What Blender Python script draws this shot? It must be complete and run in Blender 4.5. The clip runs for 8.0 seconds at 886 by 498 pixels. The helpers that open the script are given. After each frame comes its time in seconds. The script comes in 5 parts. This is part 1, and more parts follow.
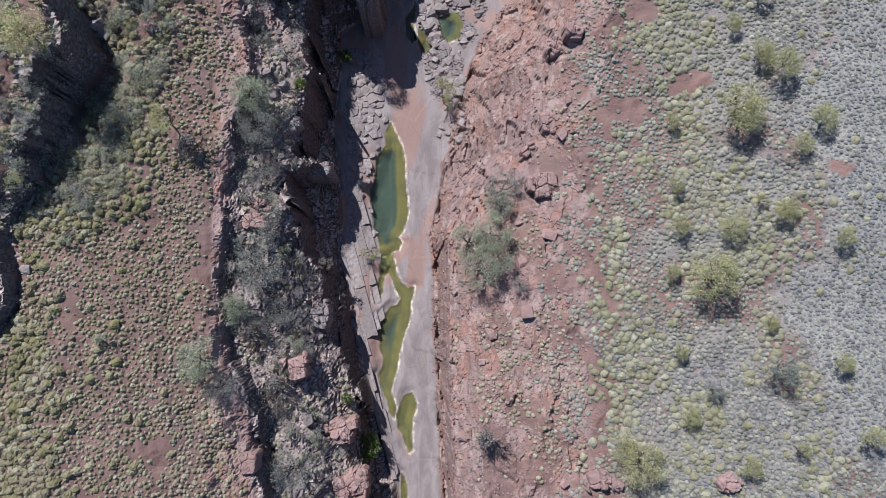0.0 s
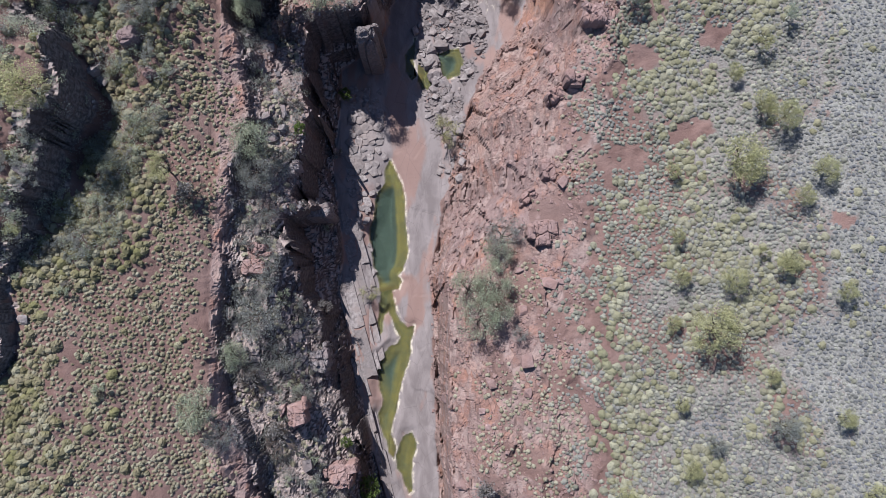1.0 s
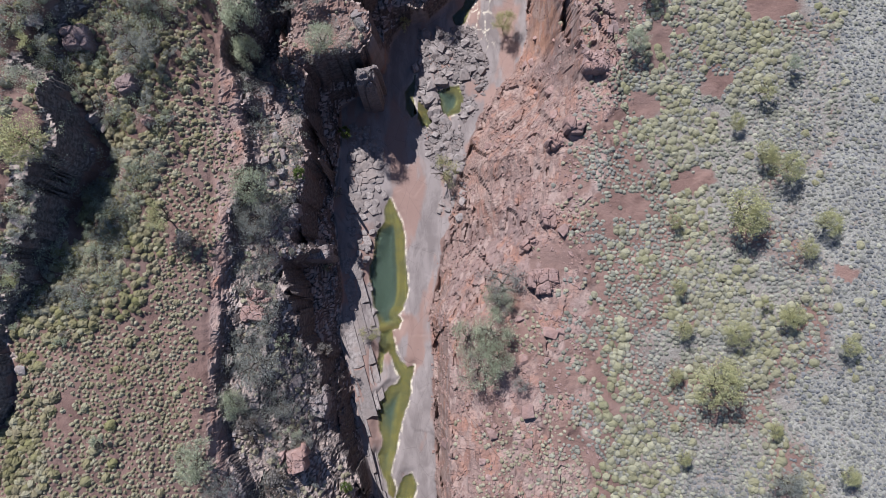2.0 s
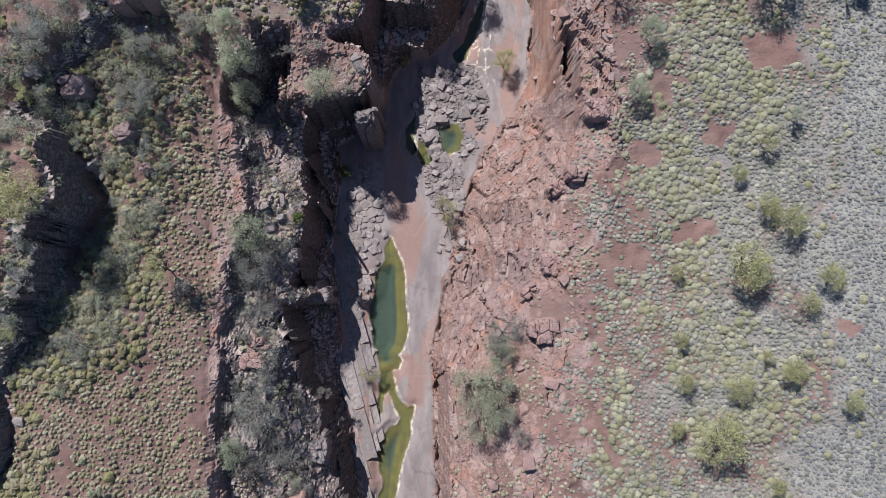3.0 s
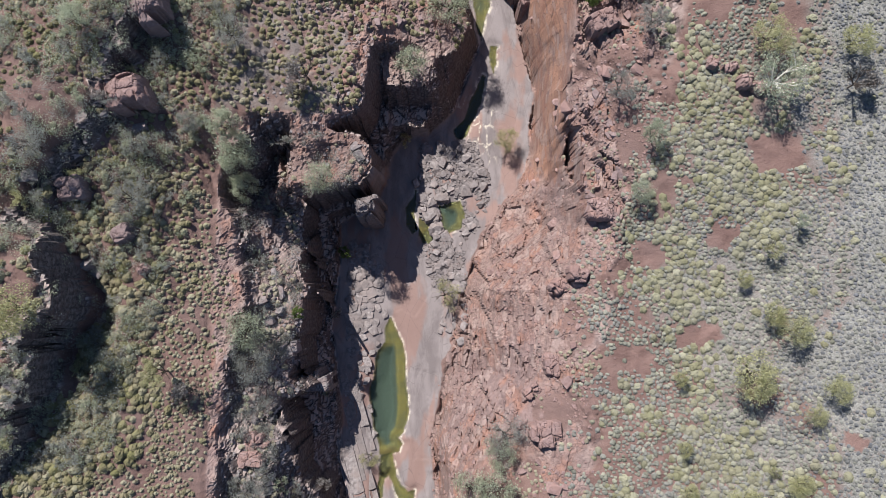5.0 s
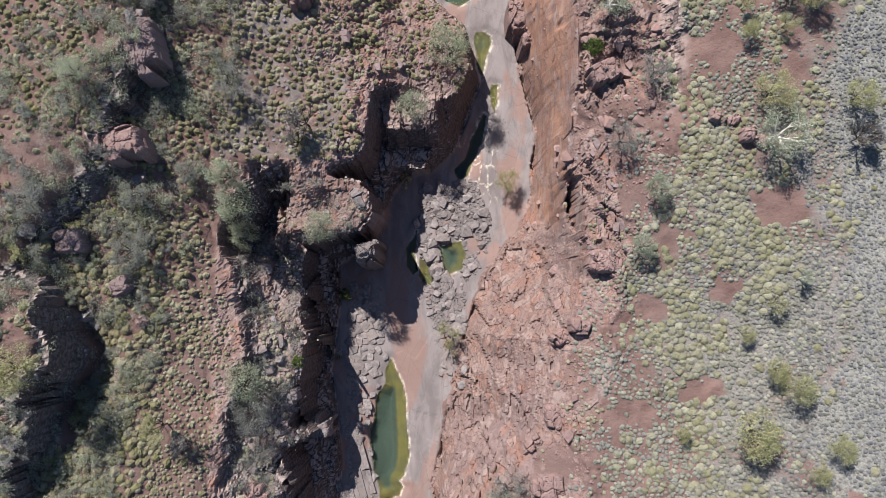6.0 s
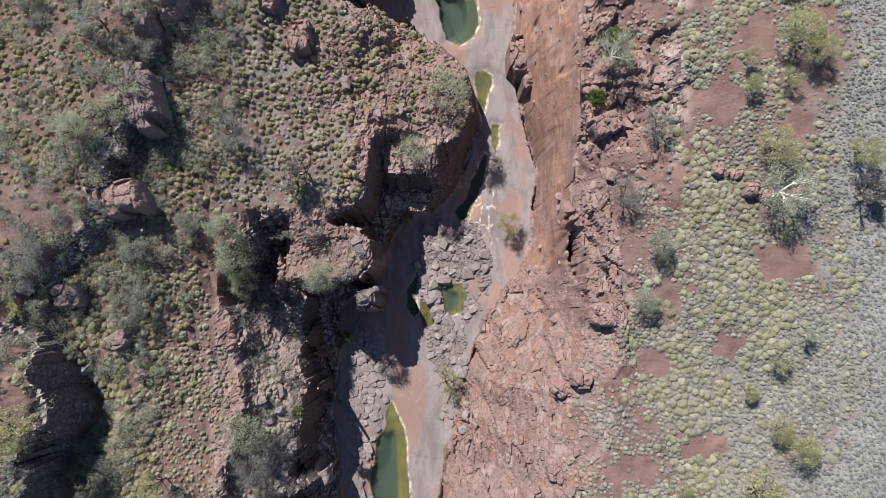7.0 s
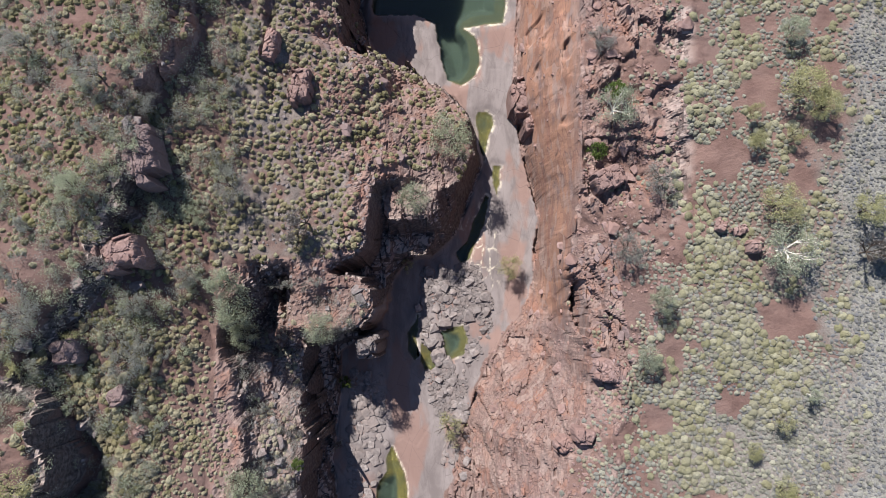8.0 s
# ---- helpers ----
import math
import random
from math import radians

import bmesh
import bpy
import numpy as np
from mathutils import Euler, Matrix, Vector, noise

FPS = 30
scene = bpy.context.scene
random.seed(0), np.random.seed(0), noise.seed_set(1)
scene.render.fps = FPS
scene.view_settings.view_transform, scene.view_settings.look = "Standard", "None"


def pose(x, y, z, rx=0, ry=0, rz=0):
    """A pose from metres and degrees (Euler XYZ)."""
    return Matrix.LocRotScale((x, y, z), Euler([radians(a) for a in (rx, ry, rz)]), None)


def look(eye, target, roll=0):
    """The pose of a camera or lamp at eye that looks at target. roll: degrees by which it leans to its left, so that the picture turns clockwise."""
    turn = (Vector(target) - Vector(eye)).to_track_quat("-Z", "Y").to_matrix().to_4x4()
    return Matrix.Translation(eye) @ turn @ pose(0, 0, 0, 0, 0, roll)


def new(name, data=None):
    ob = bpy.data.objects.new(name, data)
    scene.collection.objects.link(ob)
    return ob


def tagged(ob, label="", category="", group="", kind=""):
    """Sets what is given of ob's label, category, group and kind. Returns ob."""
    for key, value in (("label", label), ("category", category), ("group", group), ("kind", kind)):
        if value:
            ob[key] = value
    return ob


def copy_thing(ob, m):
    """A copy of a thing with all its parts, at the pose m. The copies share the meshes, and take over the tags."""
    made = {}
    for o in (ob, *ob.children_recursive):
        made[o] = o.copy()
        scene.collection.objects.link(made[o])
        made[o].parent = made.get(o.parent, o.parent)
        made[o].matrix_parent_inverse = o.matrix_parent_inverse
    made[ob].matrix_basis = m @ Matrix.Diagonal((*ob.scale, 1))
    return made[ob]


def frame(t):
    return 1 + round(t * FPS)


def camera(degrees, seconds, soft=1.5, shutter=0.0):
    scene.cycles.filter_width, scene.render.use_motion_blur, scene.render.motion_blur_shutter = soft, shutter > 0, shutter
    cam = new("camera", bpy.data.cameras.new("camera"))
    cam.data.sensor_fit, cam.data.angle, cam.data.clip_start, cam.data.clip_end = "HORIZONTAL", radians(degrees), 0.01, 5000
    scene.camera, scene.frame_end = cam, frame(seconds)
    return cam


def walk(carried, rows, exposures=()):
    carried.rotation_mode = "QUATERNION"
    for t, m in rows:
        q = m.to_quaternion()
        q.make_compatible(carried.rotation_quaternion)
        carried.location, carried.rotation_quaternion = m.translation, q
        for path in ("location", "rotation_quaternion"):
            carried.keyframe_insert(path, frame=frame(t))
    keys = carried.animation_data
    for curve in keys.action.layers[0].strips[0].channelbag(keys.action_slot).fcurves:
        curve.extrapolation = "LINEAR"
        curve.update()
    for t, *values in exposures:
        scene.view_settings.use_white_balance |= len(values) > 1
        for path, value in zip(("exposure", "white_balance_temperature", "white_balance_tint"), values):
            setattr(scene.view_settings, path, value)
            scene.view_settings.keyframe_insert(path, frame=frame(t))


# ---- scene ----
cam = camera(70, 8.0, soft=0.6)
# seconds, eye x, y, z, degrees ahead of straight down, lean
ROWS = [
    (0.0, 0.000, 0.000, 73.500, 4.837, 0.042),
    (0.5, 0.035, 2.196, 73.526, 4.874, 0.067),
    (1.0, 0.065, 4.399, 73.552, 4.911, 0.091),
    (1.5, 0.092, 6.610, 73.579, 4.948, 0.116),
    (2.0, 0.115, 8.830, 73.605, 4.985, 0.141),
    (2.5, 0.133, 11.062, 73.631, 5.021, 0.165),
    (3.0, 0.148, 13.307, 73.657, 5.058, 0.190),
    (3.5, 0.159, 15.565, 73.683, 5.095, 0.215),
    (4.0, 0.165, 17.839, 73.710, 5.132, 0.239),
    (4.5, 0.168, 20.130, 73.736, 5.169, 0.264),
    (5.0, 0.167, 22.439, 73.762, 5.206, 0.288),
    (5.5, 0.161, 24.767, 73.788, 5.243, 0.313),
    (6.0, 0.152, 27.117, 73.814, 5.280, 0.338),
    (6.5, 0.139, 29.489, 73.841, 5.317, 0.362),
    (7.0, 0.121, 31.886, 73.867, 5.354, 0.387),
    (7.5, 0.100, 34.307, 73.893, 5.390, 0.411),
    (8.0, 0.075, 36.756, 73.919, 5.427, 0.436),
]
# the clip's camera warms its white balance on the way
BALANCE = [(0.0, 1.09, 6120, 11.5), (2.0, 1.09, 6240, 11), (4.0, 1.12, 6420, 10), (6.0, 1.17, 6640, 10), (8.0, 1.17, 6680, 10)]
walk(cam, [(t, pose(x, y, z, ahead, lean, 0)) for t, x, y, z, ahead, lean in ROWS], BALANCE)

# ---- world, sun, exposure ----
SUN_DIR = Vector((-0.48, 0.77, 0.98)).normalized()   # towards the sun
world = bpy.data.worlds.new("world")
scene.world = world
world.use_nodes = True
wn = world.node_tree
sky = wn.nodes.new("ShaderNodeTexSky")
sky.sky_type = 'NISHITA'
sky.sun_disc = False
sky.air_density = 0.75   # clear dry air: a deep blue sky and dark shade
sky.dust_density = 0.1
sky.ozone_density = 3.0
sky.altitude = 700
sky.sun_elevation = math.asin(SUN_DIR.z)
sky.sun_rotation = math.atan2(SUN_DIR.x, SUN_DIR.y)
wn.links.new(sky.outputs[0], wn.nodes["Background"].inputs[0])
wn.nodes["Background"].inputs[1].default_value = 0.092
sun = new("sun", bpy.data.lights.new("sun", 'SUN'))
sun.data.energy = 5.0
sun.data.angle = radians(0.5)
sun.data.color = (1.0, 0.98, 0.955)
sun.matrix_world = look(SUN_DIR * 200, (0, 0, 0))

# ---- materials ----
class Nodes:
    """A short way to write node materials."""
    def __init__(self, name, rough=0.9, spec=0.25):
        self.mat = bpy.data.materials.new(name)
        self.mat.use_nodes = True
        self.tree = self.mat.node_tree
        self.out = self.tree.nodes["Principled BSDF"]
        self.out.inputs["Roughness"].default_value = rough
        self.out.inputs["Specular IOR Level"].default_value = spec
        self.pos = self.add("ShaderNodeNewGeometry").outputs["Position"]

    def add(self, kind, **kw):
        n = self.tree.nodes.new(kind)
        for key, value in kw.items():
            if key == "op":
                n.operation = value
            elif key == "blend":
                n.data_type, n.blend_type = 'RGBA', value
        return n

    def put(self, socket, value):
        if hasattr(value, "is_output"):
            self.tree.links.new(value, socket)
        else:
            socket.default_value = value

    def noise(self, scale, detail=4.0, rough=0.55, where=None, stretch=None, warp=0.0):
        n = self.add("ShaderNodeTexNoise")
        self.put(n.inputs["Vector"], self.stretched(where, stretch))
        n.inputs["Scale"].default_value, n.inputs["Detail"].default_value, n.inputs["Roughness"].default_value = scale, detail, rough
        n.inputs["Distortion"].default_value = warp
        return n.outputs["Fac"]

    def stretched(self, where, stretch):
        where = where or self.pos
        if stretch is None:
            return where
        m = self.add("ShaderNodeVectorMath", op='MULTIPLY')
        self.put(m.inputs[0], where)
        m.inputs[1].default_value = stretch
        return m.outputs[0]

    def cells(self, scale, feature='F1', stretch=None, out="Distance"):
        n = self.add("ShaderNodeTexVoronoi")
        n.feature = feature
        self.put(n.inputs["Vector"], self.stretched(None, stretch))
        n.inputs["Scale"].default_value = scale
        return n.outputs[out]

    def ramp(self, fac, a, b, lo=0.0, hi=1.0):
        n = self.add("ShaderNodeMapRange")
        n.interpolation_type = 'SMOOTHSTEP'
        self.put(n.inputs["Value"], fac)
        n.inputs["From Min"].default_value, n.inputs["From Max"].default_value = a, b
        n.inputs["To Min"].default_value, n.inputs["To Max"].default_value = lo, hi
        return n.outputs["Result"]

    def mix(self, fac, a, b, blend='MIX'):
        n = self.add("ShaderNodeMix", blend=blend)
        self.put(n.inputs[0], fac)
        self.put(n.inputs[6], a if hasattr(a, "is_output") else (*a, 1))
        self.put(n.inputs[7], b if hasattr(b, "is_output") else (*b, 1))
        return n.outputs[2]

    def math(self, op, a, b=0.0):
        n = self.add("ShaderNodeMath", op=op)
        self.put(n.inputs[0], a)
        self.put(n.inputs[1], b)
        return n.outputs[0]

    def attr(self, name):
        n = self.add("ShaderNodeAttribute")
        n.attribute_name = name
        return n.outputs["Fac"]

    def island(self):
        return self.add("ShaderNodeNewGeometry").outputs["Random Per Island"]

    def object_random(self):
        return self.add("ShaderNodeObjectInfo").outputs["Random"]

    def colour(self, value):
        self.put(self.out.inputs["Base Color"], value if hasattr(value, "is_output") else (*value, 1))

    def bump(self, fac, strength, distance, onto=None):
        n = self.add("ShaderNodeBump")
        n.inputs["Strength"].default_value, n.inputs["Distance"].default_value = strength, distance
        self.put(n.inputs["Height"], fac)
        if onto is not None:
            self.put(n.inputs["Normal"], onto)
        self.put(self.out.inputs["Normal"], n.outputs[0])
        return n.outputs[0]


def ground_material():
    n = Nodes("ground", 0.92, 0.15)
    rock, bed, crust, algae, warm = (n.attr(a) for a in ("rock", "bed", "crust", "algae", "warm"))
    wide, mid, fine, grit = n.noise(0.09, 4), n.noise(0.55, 5), n.noise(3.2, 5, 0.65), n.noise(14, 3, 0.7)
    # red earth with drifts of dull gravel
    soil = n.mix(n.ramp(mid, 0.35, 0.65), (0.104, 0.062, 0.053), (0.144, 0.090, 0.077))
    soil = n.mix(n.ramp(wide, 0.45, 0.62), soil, (0.120, 0.077, 0.068))
    soil = n.mix(n.ramp(grit, 0.56, 0.70, 0, 0.55), soil, (0.216, 0.162, 0.144))
    soil = n.mix(n.ramp(fine, 0.60, 0.76, 0, 0.6), soil, (0.072, 0.042, 0.037))
    soil = n.mix(n.ramp(n.noise(22, 2, 0.6), 0.60, 0.72, 0, 0.55), soil, (0.075, 0.052, 0.048))
    # dark, shade-painted ironstone in the west, red and orange ironstone in the east
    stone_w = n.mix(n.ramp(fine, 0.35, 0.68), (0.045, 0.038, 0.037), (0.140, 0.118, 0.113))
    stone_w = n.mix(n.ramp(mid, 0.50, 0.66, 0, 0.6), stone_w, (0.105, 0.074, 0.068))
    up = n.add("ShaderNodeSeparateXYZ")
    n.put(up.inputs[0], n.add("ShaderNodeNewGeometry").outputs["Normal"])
    # sun and shade painted by normal: up-facing ledges paler, steep faces left dark
    lit_tops = n.math('MULTIPLY', n.ramp(up.outputs[2], 0.55, 0.9), n.ramp(n.noise(1.7, 4, 0.65), 0.10, 0.45))
    stone_w = n.mix(lit_tops, stone_w, n.mix(fine, (0.270, 0.206, 0.184), (0.365, 0.300, 0.270)))
    stone_e = n.mix(n.ramp(fine, 0.30, 0.70), (0.128, 0.084, 0.074), (0.222, 0.154, 0.135))
    stone_e = n.mix(n.ramp(mid, 0.46, 0.62, 0, 0.75), stone_e, (0.212, 0.116, 0.090))
    stone_e = n.mix(n.ramp(wide, 0.50, 0.62, 0, 0.7), stone_e, (0.175, 0.122, 0.115))
    stone_e = n.mix(n.math('MULTIPLY', n.attr("fresh"), n.ramp(n.noise(0.9, 4, 0.6, None, (1.0, 0.4, 0.6)), 0.34, 0.52, 0, 0.85)), stone_e, (0.285, 0.150, 0.100))
    stone_e = n.mix(n.ramp(n.noise(0.42, 4, 0.6, None, (1.0, 0.6, 1.0)), 0.52, 0.64, 0, 0.7), stone_e, (0.225, 0.112, 0.080))
    block = n.add("ShaderNodeSeparateColor")
    n.put(block.inputs[0], n.cells(1.15, 'F1', (1.0, 0.6, 1.0), "Color"))
    stone_e = n.mix(n.ramp(block.outputs[0], 0.3, 0.9, 0.0, 0.3), stone_e, (0.088, 0.058, 0.055))
    stone_e = n.mix(n.ramp(block.outputs[1], 0.55, 0.95, 0.0, 0.5), stone_e, (0.262, 0.196, 0.174))
    stone_e = n.mix(n.ramp(n.noise(6.5, 4, 0.75), 0.56, 0.68, 0, 0.5), stone_e, (0.075, 0.048, 0.044))
    split = n.cells(1.15, 'DISTANCE_TO_EDGE', (1.0, 0.6, 1.0))
    stone_e = n.mix(n.math('MULTIPLY', n.ramp(split, 0.0, 0.035, 0.7, 0.0), n.ramp(mid, 0.42, 0.58)), stone_e, (0.040, 0.026, 0.025))
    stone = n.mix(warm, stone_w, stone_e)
    band = n.noise(1.0, 3, 0.6, None, (0.25, 0.25, 5.0))
    stone = n.mix(n.math('MULTIPLY', n.ramp(band, 0.50, 0.66, 0, 0.5), n.ramp(warm, 0.2, 0.9, 1.0, 0.3)), stone, (0.060, 0.038, 0.036))
    stone = n.mix(n.ramp(grit, 0.58, 0.72, 0, 0.45), stone, (0.246, 0.210, 0.198))
    straw = n.mix(n.ramp(n.noise(7, 4, 0.75), 0.36, 0.62), (0.108, 0.101, 0.092), (0.200, 0.194, 0.178))
    soil = n.mix(n.math('MULTIPLY', n.attr("litter"), n.ramp(n.noise(0.8, 4), 0.22, 0.42)), soil, straw)
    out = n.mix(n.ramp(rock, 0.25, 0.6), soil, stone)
    # washed grey sheets of the river bed, with drifts of red sand
    flow = n.noise(0.8, 5, 0.6, None, (1.0, 0.35, 1.0), 0.6)
    sheet = n.mix(n.ramp(flow, 0.35, 0.65), (0.120, 0.101, 0.099), (0.166, 0.142, 0.139))
    sheet = n.mix(n.ramp(n.noise(0.28, 3, 0.5, None, (1.0, 0.45, 1.0)), 0.50, 0.58, 0, 0.85), sheet, (0.170, 0.108, 0.092))
    sheet = n.mix(n.ramp(fine, 0.62, 0.75, 0, 0.45), sheet, (0.080, 0.066, 0.066))
    crack = n.cells(0.55, 'DISTANCE_TO_EDGE', (1.0, 0.45, 1.0))
    sheet = n.mix(n.ramp(crack, 0.0, 0.010, 0.35, 0.0), sheet, (0.047, 0.035, 0.033))
    out = n.mix(n.ramp(bed, 0.4, 0.75), out, sheet)
    out = n.mix(n.math('MULTIPLY', crust, n.ramp(n.noise(1.3, 4, 0.65), 0.40, 0.62)), out, (0.430, 0.380, 0.310))
    slime = n.mix(n.ramp(n.noise(0.9, 4), 0.38, 0.62), (0.070, 0.059, 0.020), (0.050, 0.046, 0.020))
    depth = n.add("ShaderNodeSeparateXYZ")
    n.put(depth.inputs[0], n.pos)
    slime = n.mix(n.ramp(depth.outputs[2], 0.04, -0.34), slime, (0.024, 0.034, 0.028))
    out = n.mix(algae, out, slime)
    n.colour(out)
    heavy = n.math('ADD', n.math('MULTIPLY', fine, 0.7), n.math('MULTIPLY', grit, 0.35))
    strong = n.math('MULTIPLY', heavy, n.ramp(bed, 0.3, 0.8, 1.0, 0.25))
    n.bump(strong, 0.9, 0.19)
    return n.mat


def rock_material(name, dark, light, tint):
    n = Nodes(name, 0.88, 0.2)
    r = n.object_random()
    fine, mid, grit = n.noise(3.0, 5, 0.65), n.noise(0.9, 4), n.noise(13, 3, 0.7)
    col = n.mix(n.ramp(fine, 0.32, 0.70), dark, light)
    col = n.mix(n.ramp(mid, 0.45, 0.62, 0, 0.8), col, tint)
    col = n.mix(n.ramp(grit, 0.58, 0.72, 0, 0.4), col, (0.240, 0.186, 0.162))
    col = n.mix(n.math('MULTIPLY', r, 0.6), col, dark)
    n.colour(col)
    n.bump(n.math('ADD', fine, n.math('MULTIPLY', grit, 0.4)), 0.8, 0.09)
    return n.mat


def thin_mix(n, col, share):
    """Lets light through thin leaves and blades."""
    thin = n.add("ShaderNodeBsdfTranslucent")
    n.put(thin.inputs["Color"], col)
    both = n.add("ShaderNodeMixShader")
    both.inputs[0].default_value = share
    n.tree.links.new(n.out.outputs[0], both.inputs[1])
    n.tree.links.new(thin.outputs[0], both.inputs[2])
    n.tree.links.new(both.outputs[0], n.tree.nodes["Material Output"].inputs[0])


def grass_material(name, green, pale, dry, per_object=False):
    """Spinifex: needle tufts, some of them bleached."""
    n = Nodes(name, 0.95, 0.05)
    blade = n.island()
    col = n.mix(n.object_random() if per_object else n.ramp(n.noise(1.1, 2, 0.5), 0.35, 0.65), green, pale)
    col = n.mix(n.ramp(n.noise(0.35, 3), 0.45, 0.62, 0, 0.6), col, dry)
    col = n.mix(n.ramp(blade, 0.5, 1.0, 0, 0.45), col, (0.40, 0.385, 0.29))
    col = n.mix(n.ramp(blade, 0.25, 0.0, 0, 0.3), col, (0.120, 0.112, 0.066))
    n.colour(col)
    thin_mix(n, col, 0.4)
    return n.mat


def leaf_material(name, a, b):
    n = Nodes(name, 0.7, 0.25)
    col = n.mix(n.island(), a, b)
    n.colour(col)
    thin_mix(n, col, 0.55)
    return n.mat


def bark_material(name, a, b):
    n = Nodes(name, 0.9, 0.1)
    n.colour(n.mix(n.noise(4, 3), a, b))
    return n.mat


def water_material():
    n = Nodes("pool_water", 0.03, 0.5)
    n.colour((0.72, 0.80, 0.66))
    n.out.inputs["Transmission Weight"].default_value = 1.0
    n.out.inputs["IOR"].default_value = 1.33
    n.bump(n.noise(5, 2), 0.04, 0.02)
    return n.mat


GROUND = ground_material()
ROCK_RED = rock_material("red_ironstone", (0.137, 0.088, 0.080), (0.252, 0.173, 0.160), (0.209, 0.126, 0.108))
ROCK_MAUVE = rock_material("mauve_ironstone", (0.120, 0.086, 0.084), (0.225, 0.165, 0.158), (0.168, 0.116, 0.110))
ROCK_DARK = rock_material("dark_ironstone", (0.079, 0.069, 0.069), (0.235, 0.207, 0.204), (0.172, 0.131, 0.124))
ROCK_GREY = rock_material("washed_grey_stone", (0.105, 0.089, 0.087), (0.235, 0.206, 0.200), (0.185, 0.150, 0.140))
GRASS_W = grass_material("olive_spinifex", (0.162, 0.148, 0.080), (0.226, 0.200, 0.120), (0.237, 0.202, 0.145))
GRASS_WS = grass_material("small_olive_spinifex", (0.193, 0.172, 0.108), (0.259, 0.230, 0.158), (0.268, 0.230, 0.182))
GRASS_E = grass_material("pale_spinifex", (0.169, 0.168, 0.135), (0.230, 0.224, 0.190), (0.214, 0.209, 0.204))
GRASS_YELLOW = grass_material("straw_spinifex", (0.188, 0.178, 0.109), (0.249, 0.234, 0.156), (0.230, 0.218, 0.173))
GRASS_GREY = grass_material("bleached_spinifex", (0.120, 0.122, 0.128), (0.179, 0.179, 0.186), (0.152, 0.151, 0.147))
GRASS_DRY = grass_material("dry_spinifex", (0.221, 0.196, 0.135), (0.305, 0.271, 0.204), (0.273, 0.237, 0.190))
GRASS_TUFT = grass_material("green_spinifex", (0.155, 0.148, 0.066), (0.221, 0.204, 0.104), (0.209, 0.189, 0.116), True)
GRASS_TUFT_E = grass_material("yellow_spinifex", (0.183, 0.177, 0.103), (0.249, 0.235, 0.149), (0.227, 0.216, 0.164), True)
LEAF = {
    "yellow": leaf_material("yellow_green_leaf", (0.30, 0.292, 0.145), (0.45, 0.432, 0.245)),
    "green": leaf_material("grey_green_leaf", (0.25, 0.272, 0.185), (0.43, 0.452, 0.335)),
    "grey": leaf_material("silver_grey_leaf", (0.185, 0.190, 0.168), (0.335, 0.338, 0.305)),
    "pale": leaf_material("pale_green_leaf", (0.225, 0.245, 0.160), (0.42, 0.44, 0.33)),
    "bright": leaf_material("fresh_green_leaf", (0.078, 0.120, 0.030), (0.168, 0.216, 0.066)),
    "bare": leaf_material("dead_grey_twig", (0.175, 0.160, 0.150), (0.300, 0.278, 0.260)),
}
BARK = bark_material("dark_bark", (0.036, 0.027, 0.024), (0.090, 0.072, 0.060))
WHITE_BARK = bark_material("white_bark", (0.330, 0.300, 0.264), (0.75, 0.70, 0.64))
WATER = water_material()

# ---- numeric noise for the land ----
def hash2(i, j, s):
    """Random numbers 0..1 from two whole-number grids."""
    h = (i.astype(np.int64) * 374761393 + j.astype(np.int64) * 668265263 + s * 974711) & 0xFFFFFFFF
    h = ((h ^ (h >> 13)) * 1274126177) & 0xFFFFFFFF
    h = ((h ^ (h >> 16)) * 2246822519) & 0xFFFFFFFF
    return ((h ^ (h >> 15)) & 0xFFFFFF) / 16777215.0


def vnoise(x, y, s):
    i, j = np.floor(x), np.floor(y)
    u, v = x - i, y - j
    u, v = u * u * (3 - 2 * u), v * v * (3 - 2 * v)
    return ((hash2(i, j, s) * (1 - u) + hash2(i + 1, j, s) * u) * (1 - v)
            + (hash2(i, j + 1, s) * (1 - u) + hash2(i + 1, j + 1, s) * u) * v)


def fbm(x, y, s, octaves=4):
    total, amp, norm = 0.0, 1.0, 0.0
    for k in range(octaves):
        total, norm = total + amp * vnoise(x, y, s + k), norm + amp
        x, y, amp = x * 2.03 + 11.3, y * 2.03 - 7.1, amp * 0.5
    return total / norm * 2 - 1


def cells(x, y, s):
    """Broken-rock cells: a random number a cell, and the distance from its edge."""
    i, j = np.floor(x), np.floor(y)
    f1, f2, rnd = np.full(x.shape, 9.0), np.full(x.shape, 9.0), np.zeros(x.shape)
    for a in (-1, 0, 1):
        for b in (-1, 0, 1):
            d = np.hypot(i + a + 0.1 + 0.8 * hash2(i + a, j + b, s) - x, j + b + 0.1 + 0.8 * hash2(i + a, j + b, s + 1) - y)
            near = d < f1
            f2 = np.where(near, f1, np.minimum(f2, d))
            rnd = np.where(near, hash2(i + a, j + b, s + 2), rnd)
            f1 = np.where(near, d, f1)
    return rnd, f2 - f1


def smooth(a, b, v):
    k = np.clip((v - a) / (b - a), 0, 1)
    return k * k * (3 - 2 * k)


